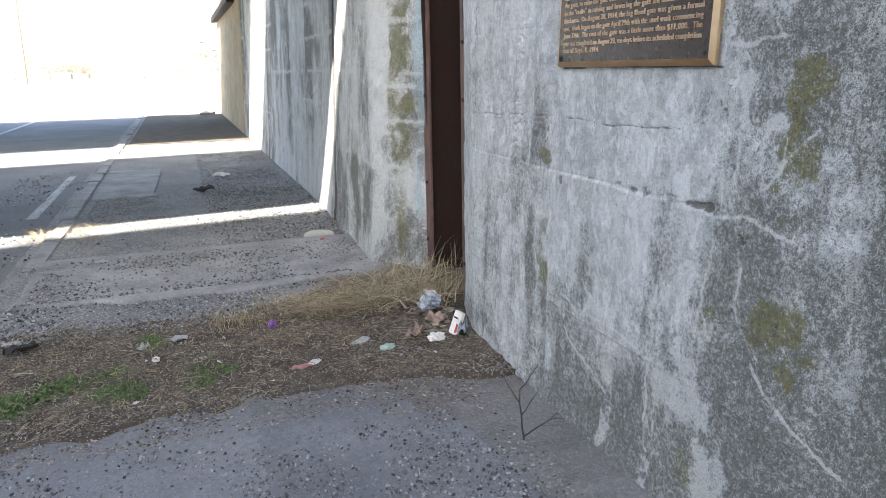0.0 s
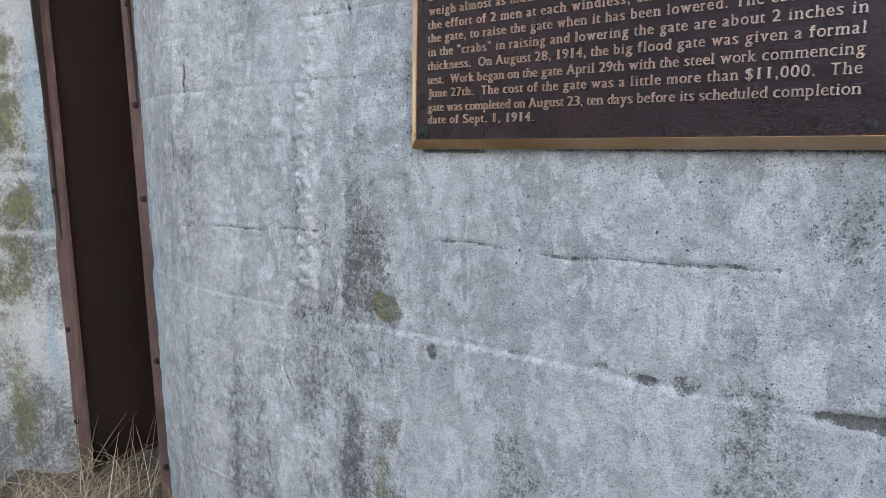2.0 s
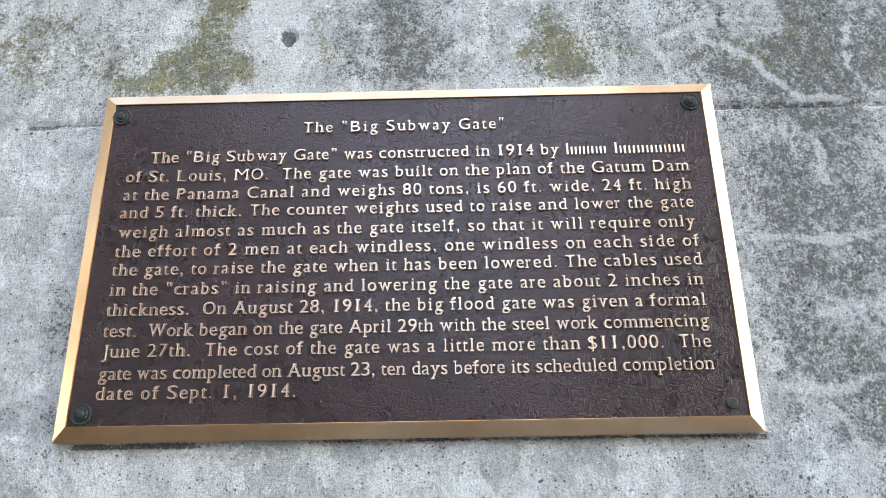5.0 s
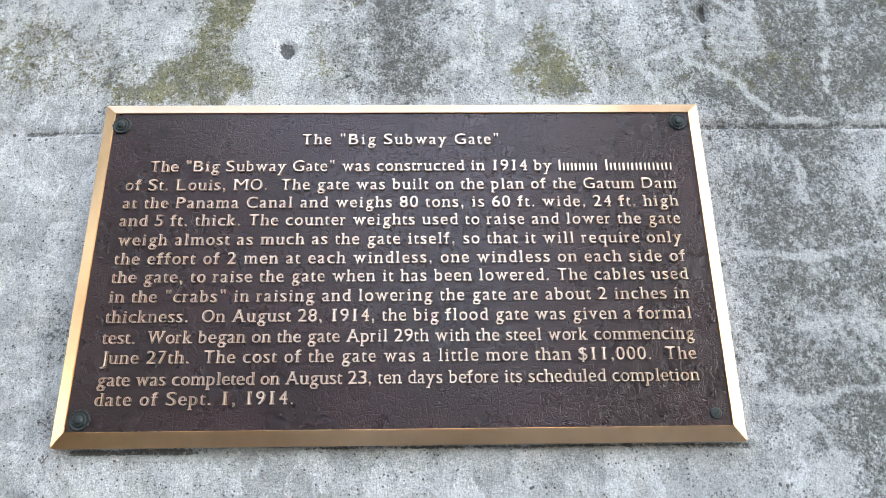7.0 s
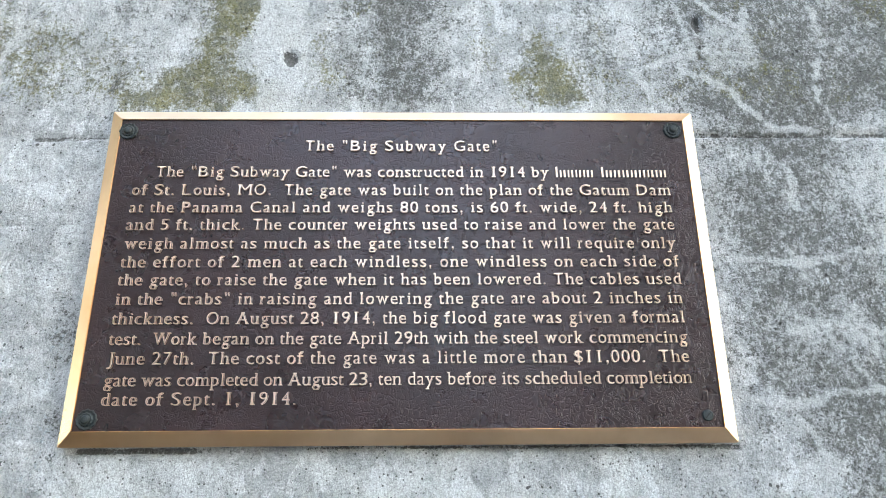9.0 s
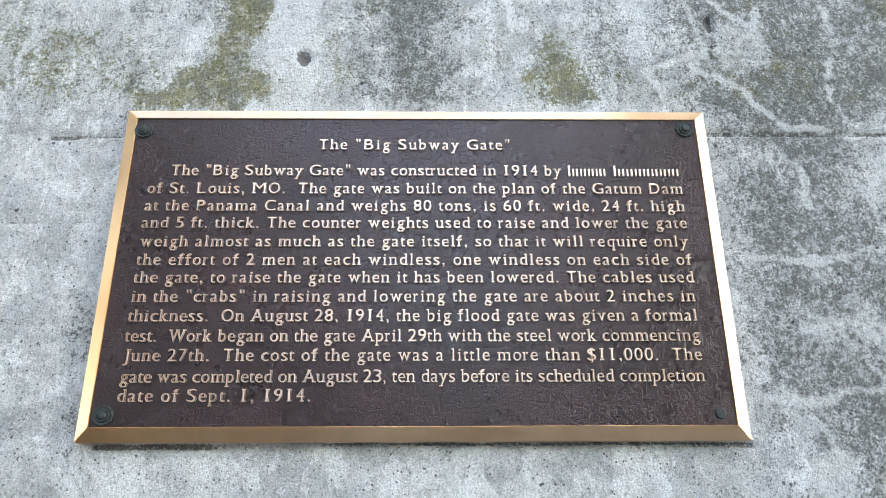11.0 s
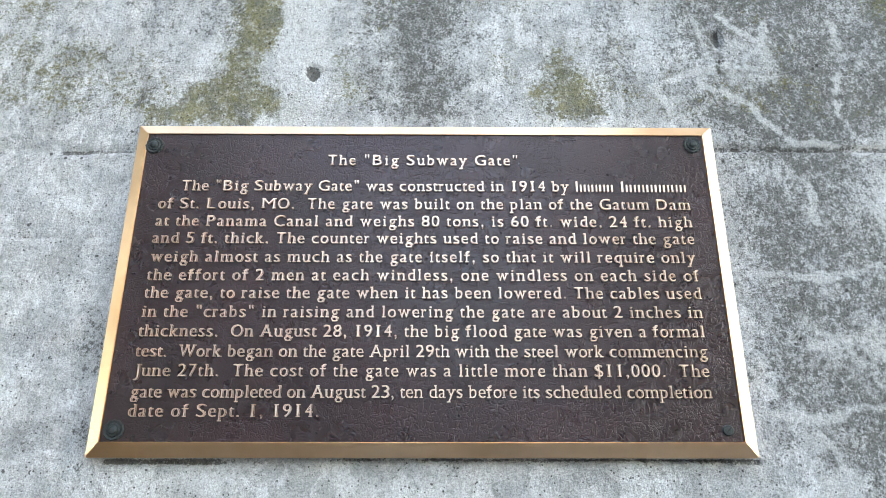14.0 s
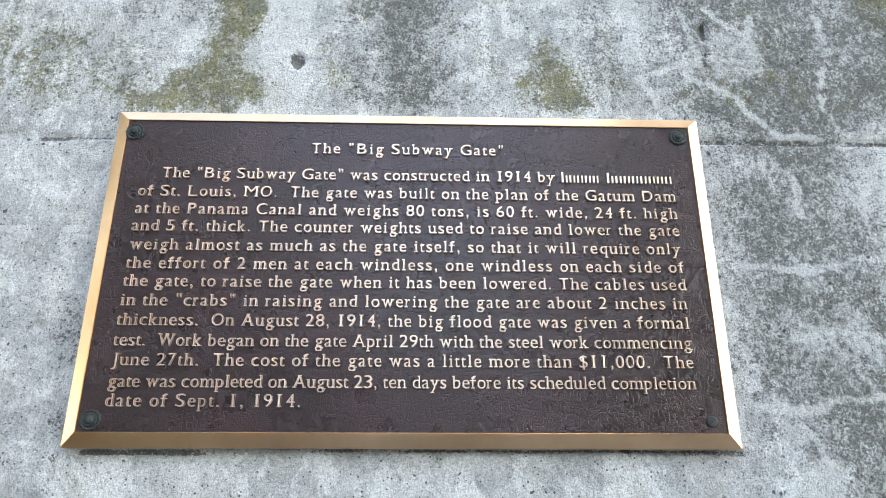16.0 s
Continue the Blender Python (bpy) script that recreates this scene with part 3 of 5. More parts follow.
def slanted_plate(e0, s0, e1, s1, x0, x1, lean=BATTER):
    """An upright plate whose two edges lean along y."""
    bm = bmesh.new()
    ring = []
    for z in np.linspace(-0.1, TOP, 24):
        w = 0.004 * (vnoise(z, 0, 9, 80) - 0.5)
        ring.append([bm.verts.new((x + lean * z, y + w, z)) for x, y in ((x0, e0 + s0 * z), (x0, e1 + s1 * z), (x1, e1 + s1 * z), (x1, e0 + s0 * z))])
    for a, b in zip(ring, ring[1:]):
        for k in range(4):
            j = (k + 1) % 4
            bm.faces.new((a[k], a[j], b[j], b[k]))
    bm.faces.new(ring[0]), bm.faces.new(ring[-1][::-1])
    bmesh.ops.recalc_face_normals(bm, faces=bm.faces)
    return bm


solo("joint_filler", slanted_plate(6.757, 0, 6.853, 0, FOOT - 0.01, FOOT + 0.06), JOINT, "dark filler in the wall's upright joint", "joint", kind="structure")
part("far_flange", slanted_plate(4.50, 0.10, 4.63, 0.10, 1.568, 1.583), M_RUST_EDGE, slot, "rubbed red-brown steel edge angle")
part("near_flange", slanted_plate(3.80, 0.07, 3.925, 0.07, 1.568, 1.583, 0.02), M_RUST_EDGE, slot, "rubbed red-brown steel edge angle")
part("far_liner", slanted_plate(4.55, 0.10, 4.565, 0.10, 1.60, 2.96, 0.0), M_SHADED_RUST, slot)
part("near_liner", slanted_plate(3.86, 0.07, 3.875, 0.07, 1.60, 2.96, 0.0), M_SHADED_RUST, slot)
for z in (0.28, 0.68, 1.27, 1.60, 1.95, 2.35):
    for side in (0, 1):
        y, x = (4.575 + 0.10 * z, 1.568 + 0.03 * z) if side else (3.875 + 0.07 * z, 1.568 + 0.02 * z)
        part("bolt", tube(bmesh.new(), (x + 0.002, y, z), (x - 0.012, y, z), 0.013, 0.010, 8), M_SHADED_RUST, slot)

# far end: a corbel of rusted steel under the deck, and the opposite abutment
M_OLD = plain("old_sooty_concrete", (0.30, 0.29, 0.27), 0.9, scale=6)
tagged(solo("steel_ledge", block(1.32, 1.6, 18.5, 26.36, 3.05, 3.24, 0.02), M_SHADED_RUST, "rusty steel ledge along the far end of the abutment", "ledge", kind="structure"))
solo("wall_opposite", block(-18.2, -17.0, -10, 26, -0.1, TOP), M_OLD, "plain concrete abutment across the road", "wall", kind="structure")


def deck(name, y0, y1, z=TOP, skew=0.15):
    bm = block(-18.5, 3.2, y0, y1, z, z + 0.8)
    for v in bm.verts:
        v.co.y += skew * (v.co.x - 1.41)
    return solo(name, bm, M_DECK, "unseen concrete railway bridge deck over the road", "bridge deck", kind="structure")


deck("added_high_shade_deck", -14.0, -0.33, 11.0)      # high deck added out of view to shade the plaque wall
# unseen piers, added only to carry the high shade deck
for side in (-18.2, 1.6):
    solo("added_deck_pier", block(side, side + 1.2, -14.0, -1.0, TOP if side > 0 else -0.1, 11.0), M_DECK, "unseen concrete pier added under the high shade deck", "bridge pier", kind="structure")
deck("bridge_deck_2", 4.83, 10.28)
deck("bridge_deck_3", 13.31, 22.95)

# ---- ground ----


def sheet(name, x0, x1, nx, edge0, edge1, ny, height, material, label, category, skirt=0.05, kind="structure"):
    """A patch of ground between two ragged edges, with a skirt round it."""
    u, v = np.meshgrid(np.linspace(x0, x1, nx), np.linspace(0, 1, ny), indexing="ij")
    y = edge0(u) + (edge1(u) - edge0(u)) * v
    z = height(u, y)
    co = np.stack([u, y, z], -1)
    lip = co.copy()
    lip[:, :, 2] -= skirt
    idx = np.arange(nx * ny).reshape(nx, ny)
    f = np.stack([idx[:-1, :-1], idx[1:, :-1], idx[1:, 1:], idx[:-1, 1:]], -1).reshape(-1, 4).tolist()
    rim = np.concatenate([idx[:-1, 0], idx[-1, :-1], idx[:0:-1, -1], idx[0, :0:-1]])
    vs, n0 = co.reshape(-1, 3).tolist(), nx * ny
    vs += co.reshape(-1, 3)[rim].tolist() + lip.reshape(-1, 3)[rim].tolist()
    m = len(rim)
    for k in range(m):
        j = (k + 1) % m
        f.append([n0 + k, n0 + m + k, n0 + m + j, n0 + j])
    data = bpy.data.meshes.new(name)
    data.from_pydata(vs, [], f)
    data.materials.append(material)
    data.polygons.foreach_set("use_smooth", [k < len(f) - len(rim) for k in range(len(f))])
    return tagged(new(name, data), label, category, kind=kind)


def bed_height(x, y):
    return 0.012 * (fbm(x, y, 1.2, 3, 81) - 0.5) + 0.010 * (fbm(x, y, 14, 3, 82) - 0.5)


bm = bmesh.new()
bmesh.ops.create_grid(bm, x_segments=20, y_segments=20, size=2500)
solo("ground", bm, M_FIELD, "pale dry open ground reaching to the horizon", "ground", (0, 0, -0.046), kind="structure")
sheet("road", -15.5, -1.13, 40, lambda x: -30 + 0 * x, lambda x: 27 + 0 * x, 60, lambda x, y: -0.035 + 0 * x, M_ROAD, "grey asphalt road under the bridge", "road", 0.08)
# the pale tone puts the open road's blown-out sunlight into its colour
sheet("road_beyond", -15.5, -1.22, 20, lambda x: 27.02 + 0 * x, lambda x: 420 + 0 * x, 20, lambda x, y: -0.035 + 0 * x, plain("road_concrete_with_sun_glare", (0.5, 0.49, 0.46), 0.9, scale=2), "pale road beyond the bridge with sun glare in its colour", "road", 0.08)
sheet("gravel_bed", -1.75, 1.55, 130, lambda x: 0.2 + 0 * x, lambda x: 26.6 + 0.3 * vnoise(x, 0 * x, 2, 3), 700, lambda x, y: bed_height(x, y) - 0.006 - 0.05 * smooth(-x, 1.15, 1.5), M_GRAVEL, "loose grey gravel along the foot of the wall", "gravel", 0.1)


def ragged(base, amp, freq, seed):
    return lambda x: base(x) + amp * 2 * (fbm(x, 0 * x, freq, 4, seed) - 0.5)


path_end = ragged(lambda x: 3.06 + 0.02 * x, 0.06, 3, 83)
sheet("path_patch", -3.2, 0.1760, 100, lambda x: -6 + 0 * x, path_end, 160, lambda x, y: 0.009 + 0.5 * bed_height(x, y), M_PATCH, "smooth grey concrete half of the path", "path")
sheet("path", 0.176, 1.42, 60, lambda x: -6 + 0 * x, path_end, 200, lambda x, y: 0.009 + 0.5 * bed_height(x, y), M_PATH, "worn asphalt path strewn with grit", "path")


def dirt_height(x, y):
    return 0.022 + 0.05 * (fbm(x, y, 5, 4, 84) - 0.5) + 0.02 * (fbm(x, y, 30, 2, 85) - 0.5) + 0.03 * smooth(x, 0.7, 1.4)


dirt_front = ragged(lambda x: 2.98 - 0.2 * smooth(x, 0.7, 1.4) + 0.05 * x, 0.10, 4, 86)
dirt_back = ragged(lambda x: 4.25 + 0.25 * smooth(x, 0, 1) + 0.35 * smooth(x, 1.1, 1.4), 0.13, 3, 87)
sheet("dirt_strip", -2.4, 2.6, 330, dirt_front, dirt_back, 110, dirt_height, M_DIRT, "dark dirt with leaf litter across the pavement", "dirt", 0.09)

sheet("grit_drift", 0.85, 1.44, 70, ragged(lambda x: 2.72 - 2.4 * smooth(x, 0.92, 1.30), 0.16, 5, 89), lambda x: 3.06 + 0 * x, 130, lambda x, y: 0.0145 + 0.5 * bed_height(x, y) + 0.012 * smooth(x, 1.1, 1.42), M_GRIT, "brownish grit washed against the foot of the wall", "gravel", 0.03)
sheet("dirt_patch", -1.02, 1.5, 60, ragged(lambda x: 15.9 + 0 * x, 0.3, 2, 88), lambda x: 26.35 + 0 * x, 120, lambda x, y: 0.012 + bed_height(x, y), M_DIRT, "dark bare dirt beside the wall's far end", "dirt", 0.09)

# ---- pavement slabs and kerb ----
pavement = thing("pavement", "broken concrete pavement slabs half buried in gravel", "pavement", kind="structure")


def slab(x0, x1, y0, y1, top, tilt=0.0, seed=0, n=26):
    bm = bmesh.new()
    rng = random.Random(seed)
    pts = []
    corners = [(x0, y0), (x1, y0), (x1, y1), (x0, y1)]
    for k in range(4):
        (ax, ay), (bx, by) = corners[k], corners[(k + 1) % 4]
        for j in range(n):
            t = j / n
            w = 0.02 if j == 0 else 0.05 * (vnoise(t * 3, k, 2.2, seed) - 0.5) + 0.012 * (rng.random() - 0.5)
            nx, ny = (by - ay), -(bx - ax)
            d = math.hypot(nx, ny)
            px, py = ax + (bx - ax) * t + nx / d * w, ay + (by - ay) * t + ny / d * w
            if seed == 0 and k == 0:                       # the front edge is broken off in a bow
                py += 0.32 * abs(t - 0.52) - 0.08 + 0.06 * vnoise(t * 7, 0, 1, 6)
            pts.append((px, py))
    cx, cy = (x0 + x1) / 2, (y0 + y1) / 2
    z = lambda x, y: top + tilt * (x - cx)
    rings = []
    for shrink, dz in ((1.0, -0.07), (1.0, -0.008), (0.985, 0.0)):
        rings.append([bm.verts.new((cx + (x - cx) * shrink, cy + (y - cy) * shrink, z(x, y) + dz)) for x, y in pts])
    for a, b in zip(rings, rings[1:]):
        for k in range(len(a)):
            j = (k + 1) % len(a)
            bm.faces.new((a[k], a[j], b[j], b[k]))
    bm.faces.new(rings[-1])
    bmesh.ops.recalc_face_normals(bm, faces=bm.faces)
    return bm


for k, (a, b, c, d, h, t) in enumerate(((-1.12, 1.36, 4.80, 6.1, 0.02, 0.002), (-1.05, -0.35, 9.05, 11.6, 0.02, 0.0))):
    part("slab", slab(a, b, c, d, h, t, k), M_SLAB, pavement)
kerb = thing("kerb", "low broken concrete kerb beside the road", "kerb", kind="structure")
y = 5.95
rng = random.Random(3)
while y < 26:
    n = rng.uniform(0.7, 1.3)
    if not 6.95 < y < 7.6:
        bm = block(-1.24, -1.09, y, y + n - 0.02, -0.08, 0.010 + rng.uniform(-0.012, 0.012), 0.012)
        bmesh.ops.rotate(bm, verts=bm.verts, cent=(-1.16, y, 0), matrix=Matrix.Rotation(rng.uniform(-0.03, 0.03), 3, "Z"))
        part("kerb_stone", bm, M_SLAB, kerb)
    y += n
for x, y0, y1 in ((-1.56, 8.3, 11.6), (-4.3, 16, 30)):
    solo("edge_line", block(x - 0.05, x + 0.05, y0, y1, -0.034, -0.030), M_PAINT, "worn white line painted on the road", "road marking", kind="structure")

# ---- the bronze plaque ----
PW, PH = 0.900, 0.502
M_BRONZE = None


def bronze_field():
    n = Nodes("brown_leather_grain_bronze")
    w = n.noise(95, 2, 0.5, distort=0.6)
    ridges = n.span(n.math("ABSOLUTE", n.math("SUBTRACT", n.noise(112, 1, 0.5, stretch=(1, 1.4, 0.8), distort=0.9), 0.5)), 0.0, 0.06)
    fold = n.span(n.math("ABSOLUTE", n.math("SUBTRACT", n.noise(54, 2, 0.5, stretch=(1, 0.8, 1.4), distort=1.0), 0.5)), 0.0, 0.035)
    h = n.math("ADD", n.math("MULTIPLY", ridges, 0.4), n.math("ADD", n.math("MULTIPLY", fold, 0.5), n.math("MULTIPLY", w, 0.3)))
    n.bump(h, 0.55, 0.0010)
    col = n.mix(n.span(n.noise(7, 4), 0.35, 0.65), (0.0175, 0.0070, 0.0075), (0.030, 0.0130, 0.0140))
    return n.done(col, n.span(n.noise(25, 3), 0.3, 0.7, 0.25, 0.33), 0.1, 0.5)


def bronze_edge(name, a, b, r0, r1, along):
    n = Nodes(name)
    brush = n.noise(40, 4, 0.6, stretch=along)
    n.bump(brush, 0.12, 0.001)
    return n.done(n.mix(n.span(brush, 0.3, 0.7), a, b), n.span(brush, 0.3, 0.7, r0, r1), 1.0)


M_FIELD_BR = bronze_field()
M_RIM = bronze_edge("brushed_golden_bronze", (0.66, 0.42, 0.23), (0.84, 0.60, 0.37), 0.26, 0.38, (0.2, 0.2, 0.2))
M_LETTER = bronze_edge("polished_letter_bronze", (0.76, 0.55, 0.40), (0.88, 0.69, 0.54), 0.34, 0.46, (1, 1, 1))
M_PATINA = plain("green_black_patina", (0.035, 0.042, 0.042), 0.55, 0.6, scale=120)

plaque = thing("plaque", "brown bronze memorial plaque with pale letters and golden rim", "plaque")
plaque.matrix_world = Matrix(((0, BATTER, -1, FOOT + BATTER * 1.45 - 0.005), (-1, 0, 0, 2.571), (0, 1, BATTER, 1.45), (0, 0, 0, 1)))
RIM, LOW, HIGH, FLAT = 0.0195, 0.011, 0.021, 0.0185


def rim_piece(corners_out, corners_in):
    bm = bmesh.new()
    (a, b), (c, d) = corners_out, corners_in
    q = [bm.verts.new((*p, z)) for p, z in ((a, 0), (b, 0), (b, LOW), (a, LOW), (d, HIGH), (c, HIGH), (d, 0), (c, 0))]
    for f in ((0, 1, 2, 3), (3, 2, 4, 5), (5, 4, 6, 7), (0, 7, 6, 1), (0, 3, 5, 7), (1, 6, 4, 2)):
        bm.faces.new([q[k] for k in f])
    bmesh.ops.recalc_face_normals(bm, faces=bm.faces)
    bmesh.ops.bevel(bm, geom=list(bm.edges), offset=0.0008, segments=2, affect="EDGES")
    return bm


out = [(0, 0), (PW, 0), (PW, PH), (0, PH)]
inn = [(RIM, RIM), (PW - RIM, RIM), (PW - RIM, PH - RIM), (RIM, PH - RIM)]
for k in range(4):
    j = (k + 1) % 4
    part("rim", rim_piece((out[k], out[j]), (inn[k], inn[j])), M_RIM, plaque, "golden bevelled bronze rim")
part("field", block(RIM - 0.001, PW - RIM + 0.001, RIM - 0.001, PH - RIM + 0.001, 0.0, FLAT), M_FIELD_BR, plaque, "dark brown leather-grained bronze field")


# advance widths of a roman book face, in thousandths of its size
ADVANCE = {}
for chars, w in (("acez", 444), ("bdghknopquvxy0123456789$", 500), ("f", 333), ("r", 333), ("ijlt", 278), ("m", 778), ("s", 389), ("w", 722), (" .,", 250), ('"', 408), ("ADGHNOQU", 722), ("BCR", 667), ("EL", 611), ("T", 611), ("FPS", 556), ("J", 389), ("M", 889), ("W", 944)):
    for c in chars:
        ADVANCE[c] = w / 1000
NARROW = {"i": 0.165, "l": 0.16, ".": 0.11, ",": 0.12, '"': 0.26, "1": 0.21, "t": 0.27, "f": 0.34}


def glyphs(chars):
    """Raised letters one unit high: thin level strokes, stout upright ones, small serifs on the stems."""
    temps = {}
    for c in chars:
        cu = bpy.data.curves.new("glyph", "FONT")
        cu.body, cu.size, cu.extrude, cu.resolution_u, cu.offset = c, 1.0, 0.08, 4, -0.013
        temps[c] = bpy.data.objects.new("glyph", cu)
        scene.collection.objects.link(temps[c])
    bpy.context.view_layer.update()
    deps = bpy.context.evaluated_depsgraph_get()
    flat = {}
    for c, ob in temps.items():
        raw = ob.evaluated_get(deps).to_mesh()
        flat[c] = ([v.co.copy() for v in raw.vertices], [tuple(p.vertices) for p in raw.polygons], [p.normal.copy() for p in raw.polygons])
        ob.evaluated_get(deps).to_mesh_clear()
    for ob in temps.values():
        cu = ob.data
        bpy.data.objects.remove(ob)
        bpy.data.curves.remove(cu)
    x_height, cap = max(v.y for v in flat["x"][0]), max(v.y for v in flat["H"][0])

    def level(y):
        if y <= x_height:
            return y * 0.455 / x_height
        return 0.455 + (y - x_height) * (0.668 - 0.455) / (cap - x_height)

    made = {}
    for c, (vs, fs, ns) in flat.items():
        push = [0.0] * len(vs)
        for f, n in zip(fs, ns):
            if abs(n.z) < 0.5:
                for k in f:
                    push[k] += n.x
        upper = c.isupper() or c.isdigit() or c == "$"
        co = [Vector((v.x + 0.022 * max(-1, min(1, 1.3 * p)), v.y * 0.668 / cap if upper else level(v.y), v.z)) for v, p in zip(vs, push)]
        lo, hi = min(v.x for v in co), max(v.x for v in co)
        wide = NARROW.get(c, ADVANCE[c] * (0.92 if upper else 0.90))
        bars = []
        serifs = c.isalpha() and c not in "CGOQSaceost" or c in "147"
        if serifs:
            wide -= 0.05
        for v in co:
            v.x = (v.x - lo) * wide / (hi - lo) + (ADVANCE[c] - wide) / 2
        if serifs:
            edges = {tuple(sorted((f[k], f[k - 1]))) for f, n in zip(fs, ns) if n.z > 0.5 for k in range(len(f))}
            for a, b in edges:
                p, q = co[a], co[b]
                if abs(p.y - q.y) < 0.002 and 0.045 < abs(p.x - q.x) < 0.2 and p.z > 0:
                    foot = p.y < 0.03 or c in "pqy" and p.y < -0.1
                    if foot or p.y > 0.43 and not (c == "i" and p.y > 0.47):
                        x0, x1 = min(p.x, q.x), max(p.x, q.x)
                        one = not foot and c in "bdhiklmnpru"
                        bars.append((x0 - 0.068, x1 + (0.0 if one else 0.068), p.y if foot else p.y - 0.042, p.y + 0.042 if foot else p.y))
        made[c] = (co, fs, bars)
    return made


GLYPHS = glyphs(sorted({c for c in 'The "Big Subway Gate" was constructed in 1914 by of St. Louis, MO. plan Dam Panama Canal 80 tons, 60 ft. 24 high 5 thick. weights used raise lower much itself, require effort 2 men windless, side crabs On August 28, 3 7 Work began April 29th June $11,000. Sept. given xH'} - {" "}))


def lettering(text, x0, x1, base, size=0.0254):
    """A line of raised letters tracked out to fill x0 to x1."""
    track = (x1 - x0 - size * (sum(ADVANCE[c] for c in text) - 0.04)) / (len(text) - 1)
    x, deep = x0 - 0.02 * size, 0.0024 / 0.08
    for word in text.split(" "):
        bm = bmesh.new()
        for c in word:
            co, fs, bars = GLYPHS[c]
            vs = [bm.verts.new((x + v.x * size, base + v.y * size, FLAT + 0.0006 + v.z * deep)) for v in co]
            for f in fs:
                bm.faces.new([vs[k] for k in f])
            for a, b, lo, hi in bars:
                block(x + a * size, x + b * size, base + lo * size, base + hi * size, FLAT - 0.001, FLAT + 0.0028, bm=bm)
            x += ADVANCE[c] * size + track
        if word:
            part("word", bm, M_LETTER, plaque)
        else:
            bm.free()
        x += ADVANCE[" "] * size + track


TEXT = (
    ('The "Big Subway Gate"', 0.300, 0.592, 0.4295),
    ('The "Big Subway Gate" was constructed in 1914 by', 0.082, 0.667, 0.3860),
    ("of St. Louis, MO.  The gate was built on the plan of the Gatum Dam", 0.051, 0.848, 0.3565),
    ("at the Panama Canal and weighs 80 tons, is 60 ft. wide, 24 ft. high", 0.051, 0.847, 0.3285),
    ("and 5 ft. thick. The counter weights used to raise and lower the gate", 0.050, 0.847, 0.3015),
    ("weigh almost as much as the gate itself, so that it will require only", 0.052, 0.845, 0.2725),
    ("the effort of 2 men at each windless, one windless on each side of", 0.051, 0.847, 0.2445),
    ("the gate, to raise the gate when it has been lowered. The cables used", 0.051, 0.847, 0.2180),
    ('in the "crabs" in raising and lowering the gate are about 2 inches in', 0.051, 0.845, 0.1900),
    ("thickness.  On August 28, 1914, the big flood gate was given a formal", 0.051, 0.845, 0.1620),
    ("test.  Work began on the gate April 29th with the steel work commencing", 0.051, 0.845, 0.1335),
    ("June 27th.  The cost of the gate was a little more than $11,000.  The", 0.052, 0.844, 0.1065),
    ("gate was completed on August 23, ten days before its scheduled completion", 0.052, 0.844, 0.0775),
    ("date of Sept. 1, 1914.", 0.052, 0.310, 0.0520),
)
for text, a, b, base in TEXT:
    lettering(text, a, b, base)
for a, b, count in ((0.678, 0.737, 5), (0.747, 0.848, 8)):       # the maker's name stays plain bars
    bm = bmesh.new()
    step = (b - a) / count
    for k in range(count):
        tall = 0.4030 if k == 0 else 0.3975
        block(a + k * step, a + (k + 0.22) * step, 0.3862, tall, FLAT - 0.001, FLAT + 0.0026, bm=bm)
        block(a + (k + 0.54) * step, a + (k + 0.72) * step, 0.3862, 0.3975, FLAT - 0.001, FLAT + 0.0026, bm=bm)
    part("word", bm, M_LETTER, plaque, "raised pale bronze bars")


def lathe(bm, profile, sides=24, wave=0.0, lobes=0, at=(0, 0)):
    rings = []
    for r, z in profile:
        ring = []
        for k in range(sides):
            t = k * math.tau / sides
            rr = r * (1 + wave * math.cos(lobes * t))
            ring.append(bm.verts.new((at[0] + rr * math.cos(t), at[1] + rr * math.sin(t), z)))
        rings.append(ring)
    for a, b in zip(rings, rings[1:]):
        for k in range(sides):
            j = (k + 1) % sides
            bm.faces.new((a[k], a[j], b[j], b[k]))
    bm.faces.new(rings[-1])
    return bm


for x, y in ((0.0315, 0.4625), (0.8635, 0.4665), (0.0365, 0.0345)):
    bm = lathe(bmesh.new(), ((0.0135, FLAT - 0.001), (0.0138, FLAT + 0.0015), (0.0125, FLAT + 0.003), (0.0095, FLAT + 0.0022), (0.008, FLAT + 0.0042)), 48, 0.05, 12, (x, y))
    lathe(bm, ((0.0062, FLAT + 0.003), (0.0060, FLAT + 0.0055), (0.0042, FLAT + 0.0072), (0.0015, FLAT + 0.0078)), 24, 0, 0, (x, y))
    part("rosette", bm, M_PATINA, plaque, "green-black patinated rosette screw cover")
bm = lathe(bmesh.new(), ((0.0076, FLAT - 0.001), (0.0076, FLAT + 0.0018), (0.0065, FLAT + 0.003), (0.003, FLAT + 0.0034)), 24, 0, 0, (0.860, 0.035))
screw = part("screw", bm, M_PATINA, plaque, "bare slotted screw head")
# a black bar on the head stands in for the slot's shade
bm = block(-0.006, 0.006, -0.0007, 0.0007, FLAT + 0.0024, FLAT + 0.0036)
bmesh.ops.rotate(bm, verts=bm.verts, matrix=Matrix.Rotation(0.8, 3, "Z"))
bmesh.ops.translate(bm, verts=bm.verts, vec=(0.860, 0.035, 0))
part("screw_slot", bm, plain("slot_shade_black", (0.01, 0.01, 0.01), 0.9), screw)

# ---- loose stuff on the ground ----


